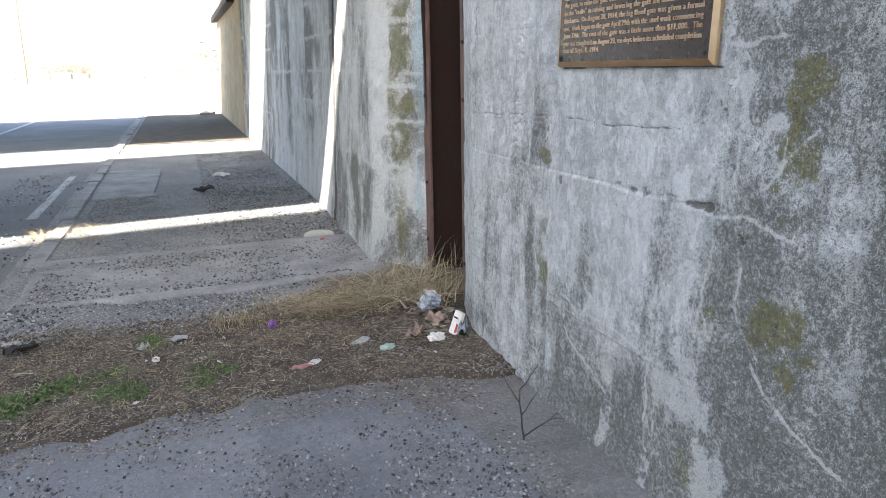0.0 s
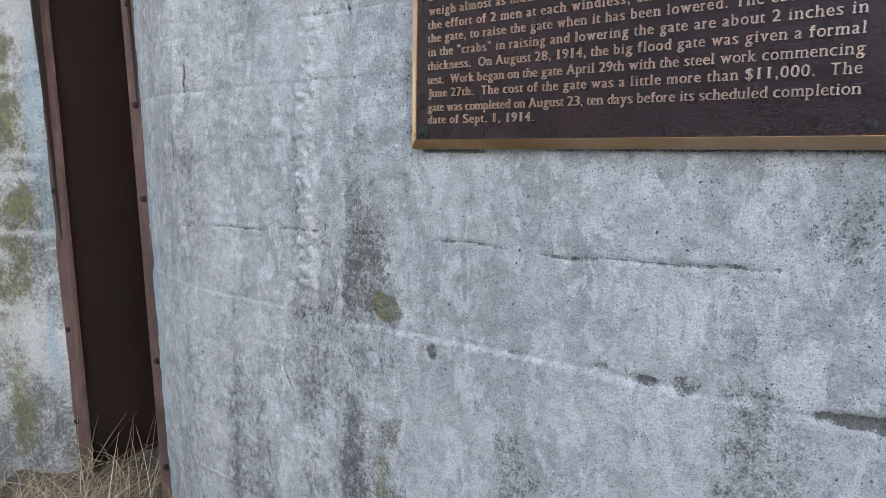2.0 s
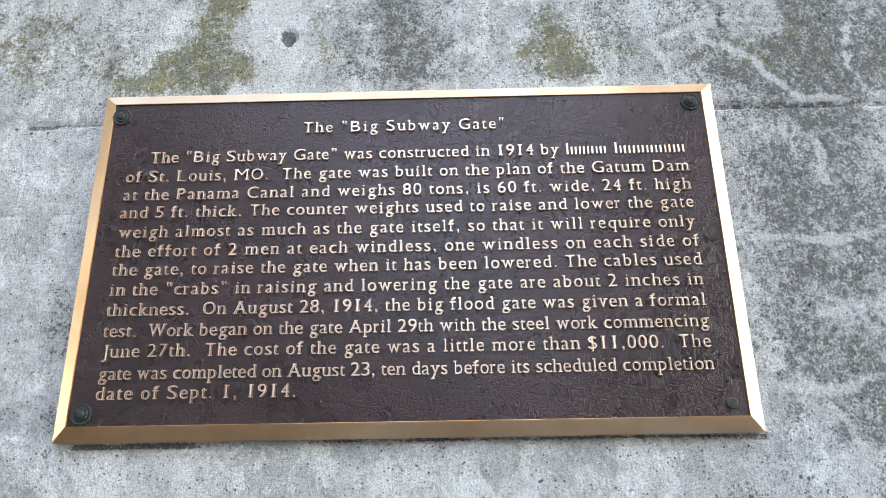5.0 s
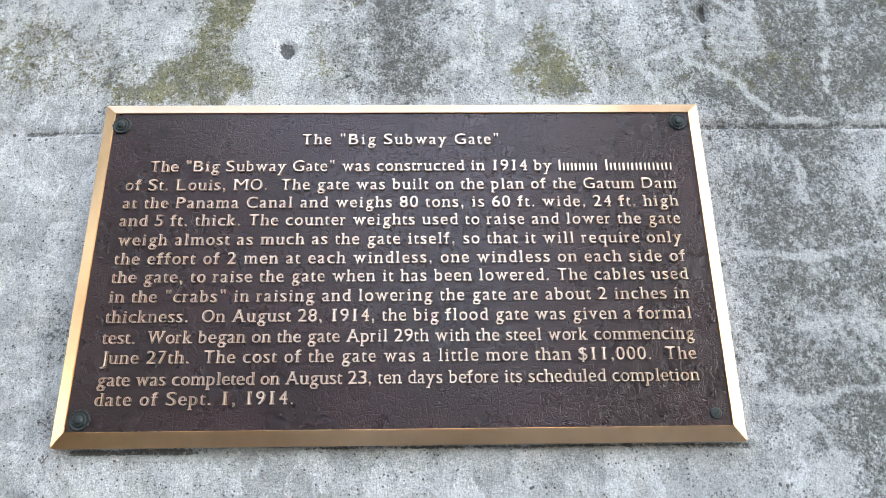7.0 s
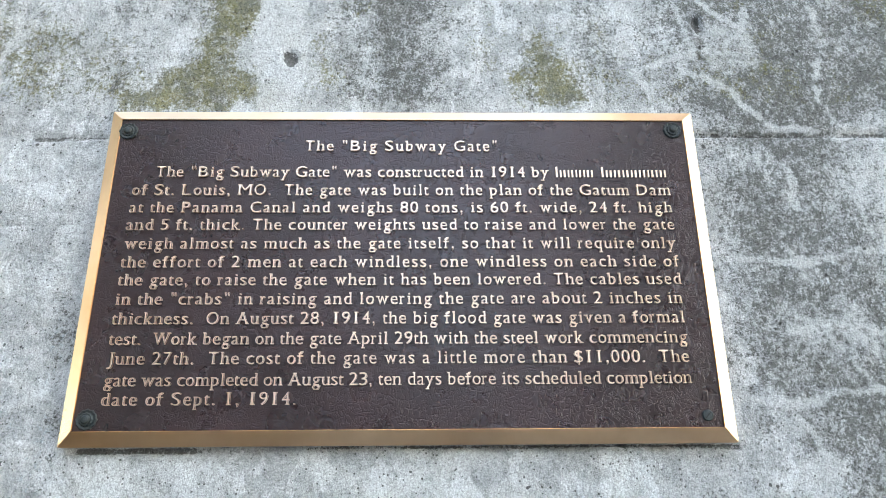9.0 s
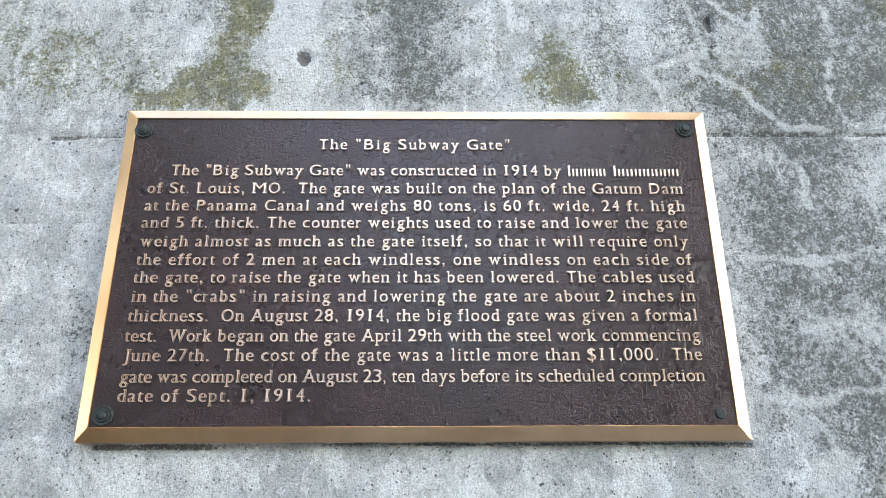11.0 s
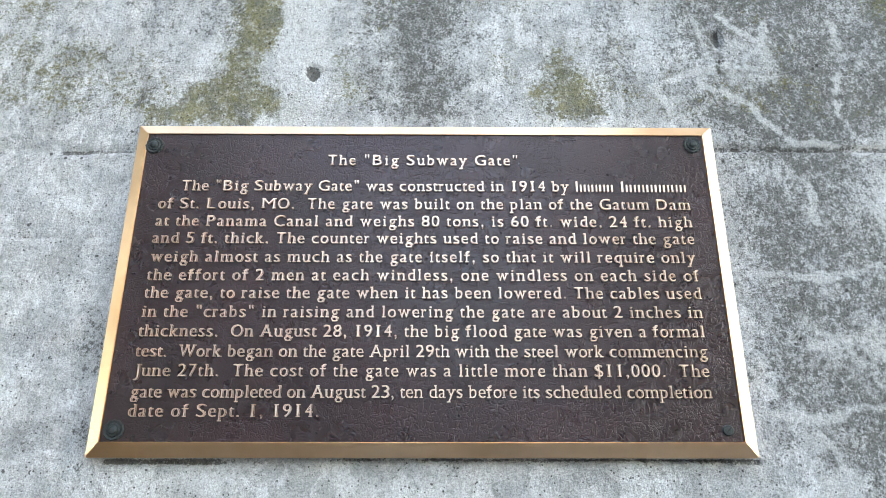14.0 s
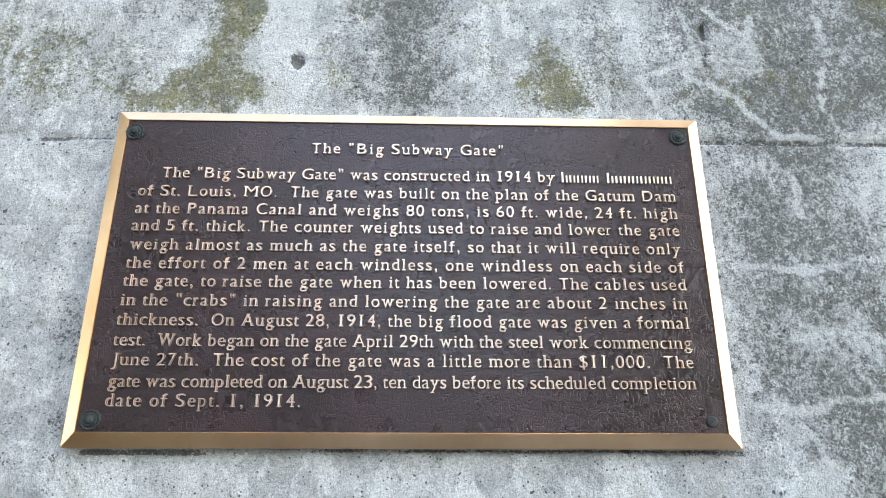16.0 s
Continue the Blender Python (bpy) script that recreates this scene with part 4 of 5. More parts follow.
def island_mix(name, colors, rough=0.85):
    """Each loose piece takes its own tone."""
    n = Nodes(name)
    ramp = n.add("ShaderNodeValToRGB", Fac=n.add("ShaderNodeNewGeometry").outputs["Random Per Island"])
    ramp.color_ramp.interpolation = "LINEAR"
    el = ramp.color_ramp.elements
    while len(el) < len(colors):
        el.new(0.5)
    for k, c in enumerate(colors):
        el[k].position, el[k].color = k / (len(colors) - 1), (*c, 1)
    g = n.noise(160, 4)
    n.bump(g, 0.4, 0.002)
    return n.done(n.mix(n.span(g, 0.3, 0.7, 0, 0.4), ramp.outputs[0], (0.05, 0.045, 0.04)), rough, spec=0.25)


M_STONES = island_mix("mixed_grey_stones", ((0.03, 0.032, 0.037), (0.12, 0.125, 0.135), (0.25, 0.255, 0.262), (0.50, 0.50, 0.49), (0.06, 0.062, 0.067), (0.20, 0.195, 0.19), (0.33, 0.315, 0.29)))
M_STRAW = island_mix("dry_straw", ((0.29, 0.22, 0.12), (0.52, 0.43, 0.26), (0.13, 0.095, 0.06), (0.66, 0.58, 0.41), (0.39, 0.31, 0.18), (0.20, 0.15, 0.095)), 0.7)
M_LEAF = island_mix("brown_leaf_litter", ((0.05, 0.040, 0.033), (0.20, 0.155, 0.12), (0.36, 0.30, 0.23), (0.045, 0.038, 0.032), (0.52, 0.46, 0.38), (0.14, 0.112, 0.092)), 0.85)
M_WEED = island_mix("fresh_green_weed", ((0.045, 0.10, 0.02), (0.085, 0.17, 0.035), (0.13, 0.21, 0.06)), 0.6)
M_DRYHEAD = island_mix("grey_brown_stems", ((0.13, 0.10, 0.07), (0.20, 0.16, 0.11), (0.28, 0.23, 0.16)), 0.85)

ICO = bmesh.new()
bmesh.ops.create_icosphere(ICO, subdivisions=1, radius=1.0)
ICO_V = np.array([v.co[:] for v in ICO.verts])
ICO_F = np.array([[v.index for v in f.verts] for f in ICO.faces])
ICO.free()


def stuff(name, verts, faces, material, label, category):
    data = bpy.data.meshes.new(name)
    data.from_pydata(verts, [], faces)
    data.materials.append(material)
    return tagged(new(name, data), label, category, kind="stuff")


def floor_at(x, y):
    """Height of the ground's upper surface."""
    xa = np.array(float(x))
    if 2.6 < y < 4.7 and float(dirt_front(xa)) < y < float(dirt_back(xa)):
        return float(dirt_height(xa, np.array(y)))
    if y <= 3.02:
        return 0.010 + float(bed_height(np.array(x), np.array(y))) * 0.5
    if -1.1 < x < 1.33 and 4.9 < y < 5.95:
        return 0.02
    return float(bed_height(np.array(x), np.array(y))) - 0.006


def pebbles(name, count, pick, r0, r1, label, seed):
    rng = np.random.RandomState(seed)
    vs, fs = [], []
    for k in range(count):
        x, y = pick(rng)
        r = r0 + (r1 - r0) * rng.rand() ** 1.8
        turn = np.array(Euler((rng.rand() * 6, rng.rand() * 6, rng.rand() * 6)).to_matrix())
        v = (ICO_V * (0.75 + 0.5 * rng.rand(len(ICO_V), 1)) * (1, 0.6 + 0.5 * rng.rand(), 0.5 + 0.4 * rng.rand())) @ turn.T * r
        v[:, 2] *= 0.75
        vs.append(v + (x, y, floor_at(x, y) + 0.35 * r))
        fs.append(ICO_F + k * len(ICO_V))
    return stuff(name, np.concatenate(vs).tolist(), np.concatenate(fs).tolist(), M_STONES, label, "gravel")


def clumped(x0, x1, y0, y1, freq, seed, low=0.35, high=0.7):
    """Picks places that gather in drifts."""
    def pick(rng):
        while True:
            x, y = rng.uniform(x0, x1), rng.uniform(y0, y1)
            if rng.rand() < smooth(fbm(x, y, freq, 3, seed), low, high) + 0.04:
                return x, y
    return pick


pebbles("path_grit", 9500, clumped(-1.3, 1.38, 1.25, 3.1, 2.4, 21, 0.40, 0.64), 0.0026, 0.0095, "dark and pale grit scattered over the asphalt path", 1)
pebbles("path_grit", 4200, clumped(0.55, 1.4, 1.2, 2.95, 3.0, 22, 0.35, 0.6), 0.0026, 0.010, "grit drifted against the foot of the wall", 2)
pebbles("gravel_drift", 5200, clumped(-1.5, 1.1, 4.12, 4.95, 1.5, 23, 0.2, 0.45), 0.005, 0.013, "bluish grey gravel between slab and dirt", 3)
pebbles("gravel_drift", 6000, clumped(-1.0, 1.38, 5.6, 9.2, 1.2, 24, 0.3, 0.6), 0.004, 0.011, "grey gravel spread over the pavement", 4)
pebbles("gravel_drift", 4500, clumped(0.2, 1.38, 6.0, 13.5, 0.8, 25, 0.25, 0.55), 0.006, 0.015, "coarse gravel along the foot of the wall", 5)
pebbles("slab_grit", 2600, clumped(-1.05, 1.3, 4.95, 6.0, 2.5, 26), 0.003, 0.011, "grit lying on the concrete slab", 6)
pebbles("dirt_stones", 1600, clumped(-1.6, 1.35, 3.05, 4.25, 2.0, 27), 0.0025, 0.007, "small stones in the dirt", 7)
pebbles("road_gravel", 900, clumped(-2.2, -1.1, 5.0, 12.0, 1.2, 28), 0.006, 0.016, "gravel spilled onto the road's edge", 8)


def blades(name, count, pick, length, width, lie, material, label, seed, curl=0.6, category="grass", aim=None, pile=0.03):
    """Thin bent blades: lie 0 is upright, 1 flat on the ground."""
    rng = np.random.RandomState(seed)
    vs, fs = [], []
    for k in range(count):
        x, y = pick(rng)
        z = floor_at(x, y)
        ln = length[0] + (length[1] - length[0]) * rng.rand() ** 1.6
        head = rng.rand() * math.tau if aim is None else aim + rng.normal() * 0.7
        steep = (1 - lie) * (0.6 + 0.5 * rng.rand()) * 1.4 + 0.12 * rng.rand()
        w = width * (0.6 + 0.8 * rng.rand())
        p = np.array([x, y, z - 0.004 + (pile * rng.rand() if lie > 0.5 else 0)])
        seg = 4
        side = np.array([-math.sin(head), math.cos(head), 0.3 * rng.normal()])
        bend = rng.normal() * (0.9 if lie > 0.7 else 0.3)
        base = len(vs)
        for j in range(seg + 1):
            t = j / seg
            ww = w * (1 - 0.85 * t)
            vs.append((p - side * ww).tolist())
            vs.append((p + side * ww).tolist())
            a = steep - curl * t * 0.9 if lie < 0.7 else steep * (1 - 2.2 * t)
            h2 = head + bend * t
            p = p + np.array([math.cos(h2) * math.cos(a), math.sin(h2) * math.cos(a), math.sin(a)]) * ln / seg
            p[2] = max(p[2], z + 0.002)
        for j in range(seg):
            b = base + 2 * j
            fs.append((b, b + 1, b + 3, b + 2))
    return stuff(name, vs, fs, material, label, category)


def around(cx, cy, rx, ry):
    def pick(rng):
        return cx + rx * rng.normal() * 0.55, min(4.62, cy + ry * rng.normal() * 0.55)
    return pick


def inside(pick):
    """Keeps clear of the wall's face."""
    def p(rng):
        while True:
            x, y = pick(rng)
            if x < 1.385 or x < 1.40 + 0.35 * min(y - 3.45, 5.0 - y) and x < 1.8:
                return x, y
    return p


blades("dry_grass", 2300, inside(around(0.82, 4.12, 0.34, 0.19)), (0.06, 0.22), 0.0024, 0.86, M_STRAW, "matted curly yellow dry grass heaped before the gate slot", 11, 0.7, pile=0.10)
blades("dry_grass", 750, inside(around(1.28, 4.02, 0.28, 0.30)), (0.18, 0.48), 0.0021, 0.84, M_STRAW, "long dry stalks lying towards the mouth of the slot", 12, 0.4, aim=0.95, pile=0.15)
blades("dry_grass", 600, inside(around(1.02, 4.55, 0.24, 0.10)), (0.06, 0.22), 0.0022, 0.8, M_DRYHEAD, "grey-brown matted dead grass at the foot of the wall", 13, 0.8, pile=0.08)
blades("tall_stalks", 26, inside(around(1.50, 4.10, 0.12, 0.24)), (0.28, 0.60), 0.0022, 0.30, M_STRAW, "tall pale grass stalks leaning in the gate slot", 14, 0.35, aim=0.5)
blades("dry_tufts", 420, clumped(0.05, 0.75, 3.92, 4.38, 5, 31, 0.4, 0.6), (0.05, 0.15), 0.0018, 0.18, M_STRAW, "small feathery dead tufts at the dirt's edge", 15, 0.6)
blades("dead_stems", 3600, clumped(-1.9, 1.36, 3.0, 4.3, 2.5, 32, 0.2, 0.5), (0.03, 0.10), 0.0022, 0.93, M_DRYHEAD, "dead stems and straw trodden into the dirt", 16, 0.3)
blades("dead_stems", 4200, clumped(-1.9, 1.36, 2.95, 4.3, 2.5, 33, 0.25, 0.55), (0.03, 0.12), 0.0018, 0.93, M_STRAW, "loose straw lying on the dirt", 17, 0.3)
blades("kerb_grass", 420, clumped(-1.4, -0.75, 6.8, 7.6, 3, 34, 0.2, 0.5), (0.05, 0.16), 0.003, 0.5, M_STRAW, "dry grass growing along the kerb", 18, 0.8)
blades("wall_foot_straw", 420, clumped(0.85, 1.38, 2.5, 3.2, 4, 35, 0.25, 0.5), (0.02, 0.09), 0.0014, 0.95, M_DRYHEAD, "fine dead stems at the foot of the wall", 19, 0.3)


def leaf_litter(name, count, pick, r0, r1, label, seed):
    rng = np.random.RandomState(seed)
    vs, fs = [], []
    for k in range(count):
        x, y = pick(rng)
        r = rng.uniform(r0, r1)
        t = rng.rand() * math.tau
        c, s = math.cos(t), math.sin(t)
        z = floor_at(x, y) + 0.002
        lift = rng.uniform(0.1, 0.7, 4) * r
        b = len(vs)
        for (u, v), h in zip(((-1, 0), (0, -0.5), (1, 0), (0, 0.5)), lift):
            vs.append((x + r * (u * c - v * s), y + r * (u * s + v * c), z + h))
        fs += [(b, b + 1, b + 3), (b + 1, b + 2, b + 3)]
    return stuff(name, vs, fs, M_LEAF, label, "leaf litter")


leaf_litter("leaf_litter", 17000, clumped(-2.0, 1.38, 2.75, 4.3, 2.2, 36, 0.15, 0.45), 0.0035, 0.0115, "dead brown leaf fragments over the dirt strip", 41)
leaf_litter("leaf_litter", 260, around(1.25, 3.75, 0.14, 0.3), 0.015, 0.04, "curled brown leaves gathered in the corner", 42)
leaf_litter("leaf_litter", 1800, clumped(0.7, 1.4, 2.65, 3.5, 3.0, 38, 0.2, 0.5), 0.004, 0.013, "leaf crumbs at the foot of the wall", 44)
leaf_litter("leaf_litter", 300, clumped(-1.2, 1.38, 2.2, 3.1, 2.0, 37, 0.4, 0.65), 0.003, 0.010, "leaf crumbs on the path", 43)


def weed(x, y, n, r, seed):
    """A low green weed: a rosette of many small leaves."""
    rng = random.Random(seed)
    bm = bmesh.new()
    for k in range(n):
        t, d = rng.random() * math.tau, r * rng.random() ** 0.7
        px, py = d * math.cos(t), d * math.sin(t)
        ln, w, a = rng.uniform(0.012, 0.032), rng.uniform(0.003, 0.007), rng.uniform(0.2, 1.1)
        h = rng.random() * math.tau
        dirn = Vector((math.cos(h) * math.cos(a), math.sin(h) * math.cos(a), math.sin(a)))
        side = Vector((-math.sin(h), math.cos(h), 0)) * w
        p = Vector((px, py, rng.uniform(0, 0.015)))
        q = [bm.verts.new(v) for v in (p, p + dirn * ln * 0.5 + side, p + dirn * ln + Vector((0, 0, -0.003)), p + dirn * ln * 0.5 - side)]
        bm.faces.new(q)
    ob = thing("weed", "low fresh green weed growing in the dirt", "weed", (x, y, floor_at(x, y)), "green weeds in the dirt")
    part("leaves", bm, M_WEED, ob)
    return ob


for k, (x, y, n, r) in enumerate(((-0.38, 3.29, 560, 0.13), (-0.83, 3.30, 620, 0.14), (-0.63, 3.43, 300, 0.12), (-0.27, 3.97, 170, 0.07), (-0.02, 3.26, 130, 0.08), (-0.44, 3.55, 140, 0.10), (-0.02, 3.43, 140, 0.10), (0.10, 3.38, 70, 0.06), (-0.24, 3.86, 90, 0.05))):
    weed(x, y, n, r, k)

# ---- litter ----


def crumple(sx, sy, sz, seed, n=4, sharp=0.35):
    """A crushed hollow lump of film or paper."""
    bm = bmesh.new()
    bmesh.ops.create_icosphere(bm, subdivisions=n, radius=1.0)
    for v in bm.verts:
        p = v.co.copy()
        d = 1 + sharp * (noise.noise(p * 2.2 + Vector((seed * 7.1, 0, 0))) + 0.7 * abs(noise.noise(p * 5 + Vector((0, seed * 3.3, 0)))) - 0.2)
        v.co = Vector((p.x * d * sx, p.y * d * sy, max(0.0, (p.z * d + 0.75) * sz)))
    return bm


def scrap(w, h, seed, lift=0.02, nx=10, ny=8, thick=0.0012):
    """A bent torn sheet with thickness."""
    bm = bmesh.new()
    off = Vector((seed * 5.7, seed * 2.1, 0))
    rows = []
    for k in range(2):
        grid = []
        for i in range(nx + 1):
            for j in range(ny + 1):
                u, v = i / nx - 0.5, j / ny - 0.5
                rag = 1 + 0.12 * noise.noise(Vector((u * 5, v * 5, seed)))
                z = lift * (0.9 + 1.4 * noise.noise(Vector((u * 3.1, v * 3.1, 0)) + off) + 0.5 * abs(noise.noise(Vector((u * 8, v * 8, 0)) + off)))
                grid.append(bm.verts.new((u * w * rag, v * h * rag, max(0.001, z) + k * thick)))
        rows.append(grid)
    at = lambda k, i, j: rows[k][i * (ny + 1) + j]
    for i in range(nx):
        for j in range(ny):
            bm.faces.new((at(1, i, j), at(1, i + 1, j), at(1, i + 1, j + 1), at(1, i, j + 1)))
            bm.faces.new((at(0, i, j), at(0, i, j + 1), at(0, i + 1, j + 1), at(0, i + 1, j)))
    ring = [(i, 0) for i in range(nx)] + [(nx, j) for j in range(ny)] + [(i, ny) for i in range(nx, 0, -1)] + [(0, j) for j in range(ny, 0, -1)]
    for a, b in zip(ring, ring[1:] + ring[:1]):
        bm.faces.new((at(0, *a), at(0, *b), at(1, *b), at(1, *a)))
    return bm


M_FILM = plain("milky_plastic_film", (0.36, 0.41, 0.47), 0.25, vary=0.25, scale=40)
M_FILM.node_tree.nodes["Principled BSDF"].inputs["Transmission Weight"].default_value = 0.35
M_PAPER = plain("dirty_white_paper", (0.66, 0.63, 0.60), 0.85, vary=0.18, scale=30)
M_PINK = plain("faded_pink_print", (0.42, 0.20, 0.20), 0.6, vary=0.35, scale=35)
M_TAN = plain("tan_wrapper", (0.27, 0.19, 0.16), 0.7, vary=0.3, scale=35)
M_MINT = plain("pale_green_carton", (0.38, 0.52, 0.44), 0.6, vary=0.25, scale=40)
M_PURPLE = plain("purple_foil", (0.16, 0.07, 0.26), 0.35, vary=0.3, scale=40)
M_BLACK = plain("black_rubber", (0.018, 0.018, 0.02), 0.6, vary=0.3, scale=40)
M_FOAM = plain("weathered_foam_plastic", (0.46, 0.46, 0.42), 0.8, vary=0.2, scale=30)
M_RED = plain("red_print", (0.45, 0.03, 0.03), 0.5, vary=0.2, scale=40)
M_GREYCARD = plain("grey_card", (0.36, 0.37, 0.37), 0.8, vary=0.25, scale=30)


def litter(name, bm, material, label, category, x, y, turn=0.0, lift=0.0, tilt=(0, 0)):
    ob = solo(name, bm, material, label, category, (x, y, floor_at(x, y) + lift), smooth=False)
    ob.rotation_euler = (tilt[0], tilt[1], turn)
    return ob


bag = litter("plastic_bag", crumple(0.080, 0.055, 0.055, 1, 4, 0.32), M_FILM, "crumpled milky plastic bag lying in dry grass", "bag", 1.27, 3.72, 0.5, 0.03)
litter("paper_scrap", scrap(0.09, 0.06, 4, 0.02), M_PAPER, "white paper scrap on top of the plastic bag", "paper", 1.285, 3.74, 0.3, 0.095, (0.5, 0.2))
carton = thing("carton", "crushed white carton with red print leaning on the wall", "carton", (1.285, 3.36, floor_at(1.285, 3.36)))
bm = block(-0.014, 0.014, -0.028, 0.028, 0, 0.125, 0.003)
bmesh.ops.subdivide_edges(bm, edges=list(bm.edges), cuts=2, use_grid_fill=True)
for v in bm.verts:
    v.co += Vector((0.012, 0.008, 0.004)) * noise.noise(v.co * 22)
part("box", bm, M_PAPER, carton)
bm = block(-0.0185, -0.0165, -0.024, -0.012, 0.01, 0.06)
part("print", bm, M_RED, carton, "red printed patch")
bm = block(-0.0185, -0.0165, -0.008, 0.018, 0.085, 0.094)
part("print", bm, M_BLACK, carton, "black printed bar")
carton.rotation_euler = (0.15, 0.32, 0.5)
litter("paper_scrap", crumple(0.05, 0.035, 0.022, 3), M_PAPER, "crumpled dirty white tissue among leaves", "paper", 1.178, 3.335, 0.2)
litter("plastic_film", scrap(0.05, 0.16, 6, 0.05), M_FILM, "strip of clear film against the wall's foot", "plastic", 1.32, 3.31, -0.3)
litter("wrapper", scrap(0.15, 0.07, 7, 0.03), M_TAN, "crumpled brown wrapper beside the carton", "wrapper", 1.10, 3.44, 0.8)
litter("wrapper", scrap(0.11, 0.08, 8, 0.035), M_TAN, "torn pinkish brown wrapper in the leaves", "wrapper", 1.25, 3.54, 2.2)
litter("carton_piece", crumple(0.042, 0.022, 0.016, 5, 3), M_MINT, "flattened pale green carton piece on dirt", "litter", 0.911, 3.355, 0.2)
litter("wrapper", scrap(0.11, 0.04, 9, 0.02), M_GREYCARD, "grey wrapper lying on dirt", "wrapper", 0.79, 3.46, 0.3)
litter("wrapper", crumple(0.022, 0.03, 0.03, 6, 3), M_PURPLE, "small crumpled purple foil wrapper", "wrapper", 0.38, 3.875, 0.2)
tissue = thing("tissue", "crumpled pink and white paper tissue on dirt", "tissue", (0.455, 3.295, floor_at(0.455, 3.295)))
bm = crumple(0.055, 0.018, 0.010, 7, 3)
part("pink_end", bm, M_PINK, tissue, "faded pink printed end")
bm = crumple(0.040, 0.018, 0.013, 8, 3)
bmesh.ops.rotate(bm, verts=bm.verts, matrix=Matrix.Rotation(0.6, 3, "Z"))
bmesh.ops.translate(bm, verts=bm.verts, vec=(0.065, 0.025, 0.0))
part("white_end", bm, M_PAPER, tissue)
cap = thing("bottle_cap", "white plastic bottle cap lying in the dirt", "bottle cap", (-0.23, 3.635, floor_at(-0.23, 3.635) + 0.002))
part("shell", lathe(bmesh.new(), ((0.019, 0.0), (0.020, 0.008), (0.017, 0.011), (0.014, 0.009)), 20), M_PAPER, cap)
part("mark", lathe(bmesh.new(), ((0.005, 0.008), (0.004, 0.0105)), 12), M_PURPLE, cap, "small dark spot")
cap.rotation_euler = (0.3, 0.1, 0)
litter("card_scrap", scrap(0.11, 0.05, 11, 0.018), M_GREYCARD, "bent pale grey card in the weeds", "litter", -0.13, 3.905, 0.15)
litter("card_scrap", scrap(0.06, 0.05, 12, 0.02), M_GREYCARD, "small grey plastic flake beside weeds", "litter", -0.30, 3.86, 1.0)
litter("tyre_scrap", scrap(0.16, 0.07, 13, 0.03, thick=0.006), M_BLACK, "curved scrap of black tyre rubber on dirt", "litter", -0.90, 4.03, 0.5)
litter("tyre_scrap", scrap(0.09, 0.04, 14, 0.012, thick=0.004), M_GREYCARD, "grey scrap beside the tyre rubber", "litter", -0.97, 4.16, 0.2)
bm = bmesh.new()
ring0, ring1 = [], []
for k in range(17):
    t = math.pi * k / 16
    ring0.append(bm.verts.new((0.145 * math.cos(t), 0.085 * math.sin(t), 0.0)))
    ring1.append(bm.verts.new((0.135 * math.cos(t), 0.078 * math.sin(t), 0.035 + 0.02 * math.sin(t))))
for a in range(16):
    bm.faces.new((ring0[a], ring0[a + 1], ring1[a + 1], ring1[a]))
bm.faces.new(ring1), bm.faces.new(ring0[::-1]), bm.faces.new((ring0[0], ring1[0], ring1[-1], ring0[-1]))
bmesh.ops.recalc_face_normals(bm, faces=bm.faces)
bmesh.ops.bevel(bm, geom=list(bm.edges), offset=0.006, segments=2, affect="EDGES")
litter("foam_tray", bm, M_FOAM, "half of a weathered foam tray on gravel", "tray", 1.075, 6.16, 0.1)
litter("wrapper", crumple(0.03, 0.02, 0.018, 9, 3), M_RED, "small red scrap beside the foam tray", "wrapper", 1.07, 5.98, 0.3)
litter("rubber_scrap", scrap(0.24, 0.10, 15, 0.05, thick=0.008), M_BLACK, "flat black rubber scrap on gravel", "litter", 0.20, 9.12, 0.2)
litter("paper_scrap", scrap(0.22, 0.12, 16, 0.04), M_PAPER, "dirty white paper on gravel", "paper", 0.48, 10.4, 0.1)
litter("paper_scrap", scrap(0.09, 0.05, 17, 0.012), M_GREYCARD, "thin pale scrap on the slab", "paper", -0.67, 5.86, 0.4)
litter("paper_scrap", scrap(0.5, 0.3, 18, 0.08), M_PAPER, "white sheet lying near the wall's far end", "paper", 0.9, 25.6, 0.3)
for k, (x, y, r) in enumerate(((0.68, 5.35, 0.028), (0.10, 6.95, 0.05), (-0.55, 5.6, 0.02), (-0.2, 5.2, 0.018), (0.3, 6.3, 0.025), (0.9, 5.6, 0.02))):
    litter("stone", crumple(r, r * 0.8, r * 0.6, 20 + k, 2, 0.3), M_STONES, "single dark stone lying on the slab", "stone", x, y, k)
for k in range(26):
    rr = random.Random(90 + k)
    litter("paper_flake", scrap(rr.uniform(0.012, 0.03), rr.uniform(0.008, 0.02), 30 + k, 0.006, 3, 2), rr.choice((M_PAPER, M_PAPER, M_GREYCARD, M_FILM)), "tiny pale litter flake in the dirt", "litter", rr.uniform(-1.3, 1.25), rr.uniform(3.15, 4.2), rr.random() * 6)


def branch(bm, p, d, r, length, depth, rng, droop=0.0):
    """A crooked twig that forks."""
    steps = 4
    for k in range(steps):
        d = (d + Vector((rng.uniform(-1, 1), rng.uniform(-1, 1), rng.uniform(-1, 1) - droop)) * 0.22).normalized()
        q = p + d * length / steps
        tube(bm, p, q, r * (1 - 0.6 * k / steps), r * (1 - 0.6 * (k + 1) / steps), 5, False)
        p = q
        if depth > 0 and k >= 1:
            side = (d + Vector((rng.uniform(-1, 1), rng.uniform(-1, 1), rng.uniform(-0.4, 0.8))) * 0.8).normalized()
            branch(bm, p, side, r * 0.5, length * 0.6, depth - 1, rng, droop)
    return bm


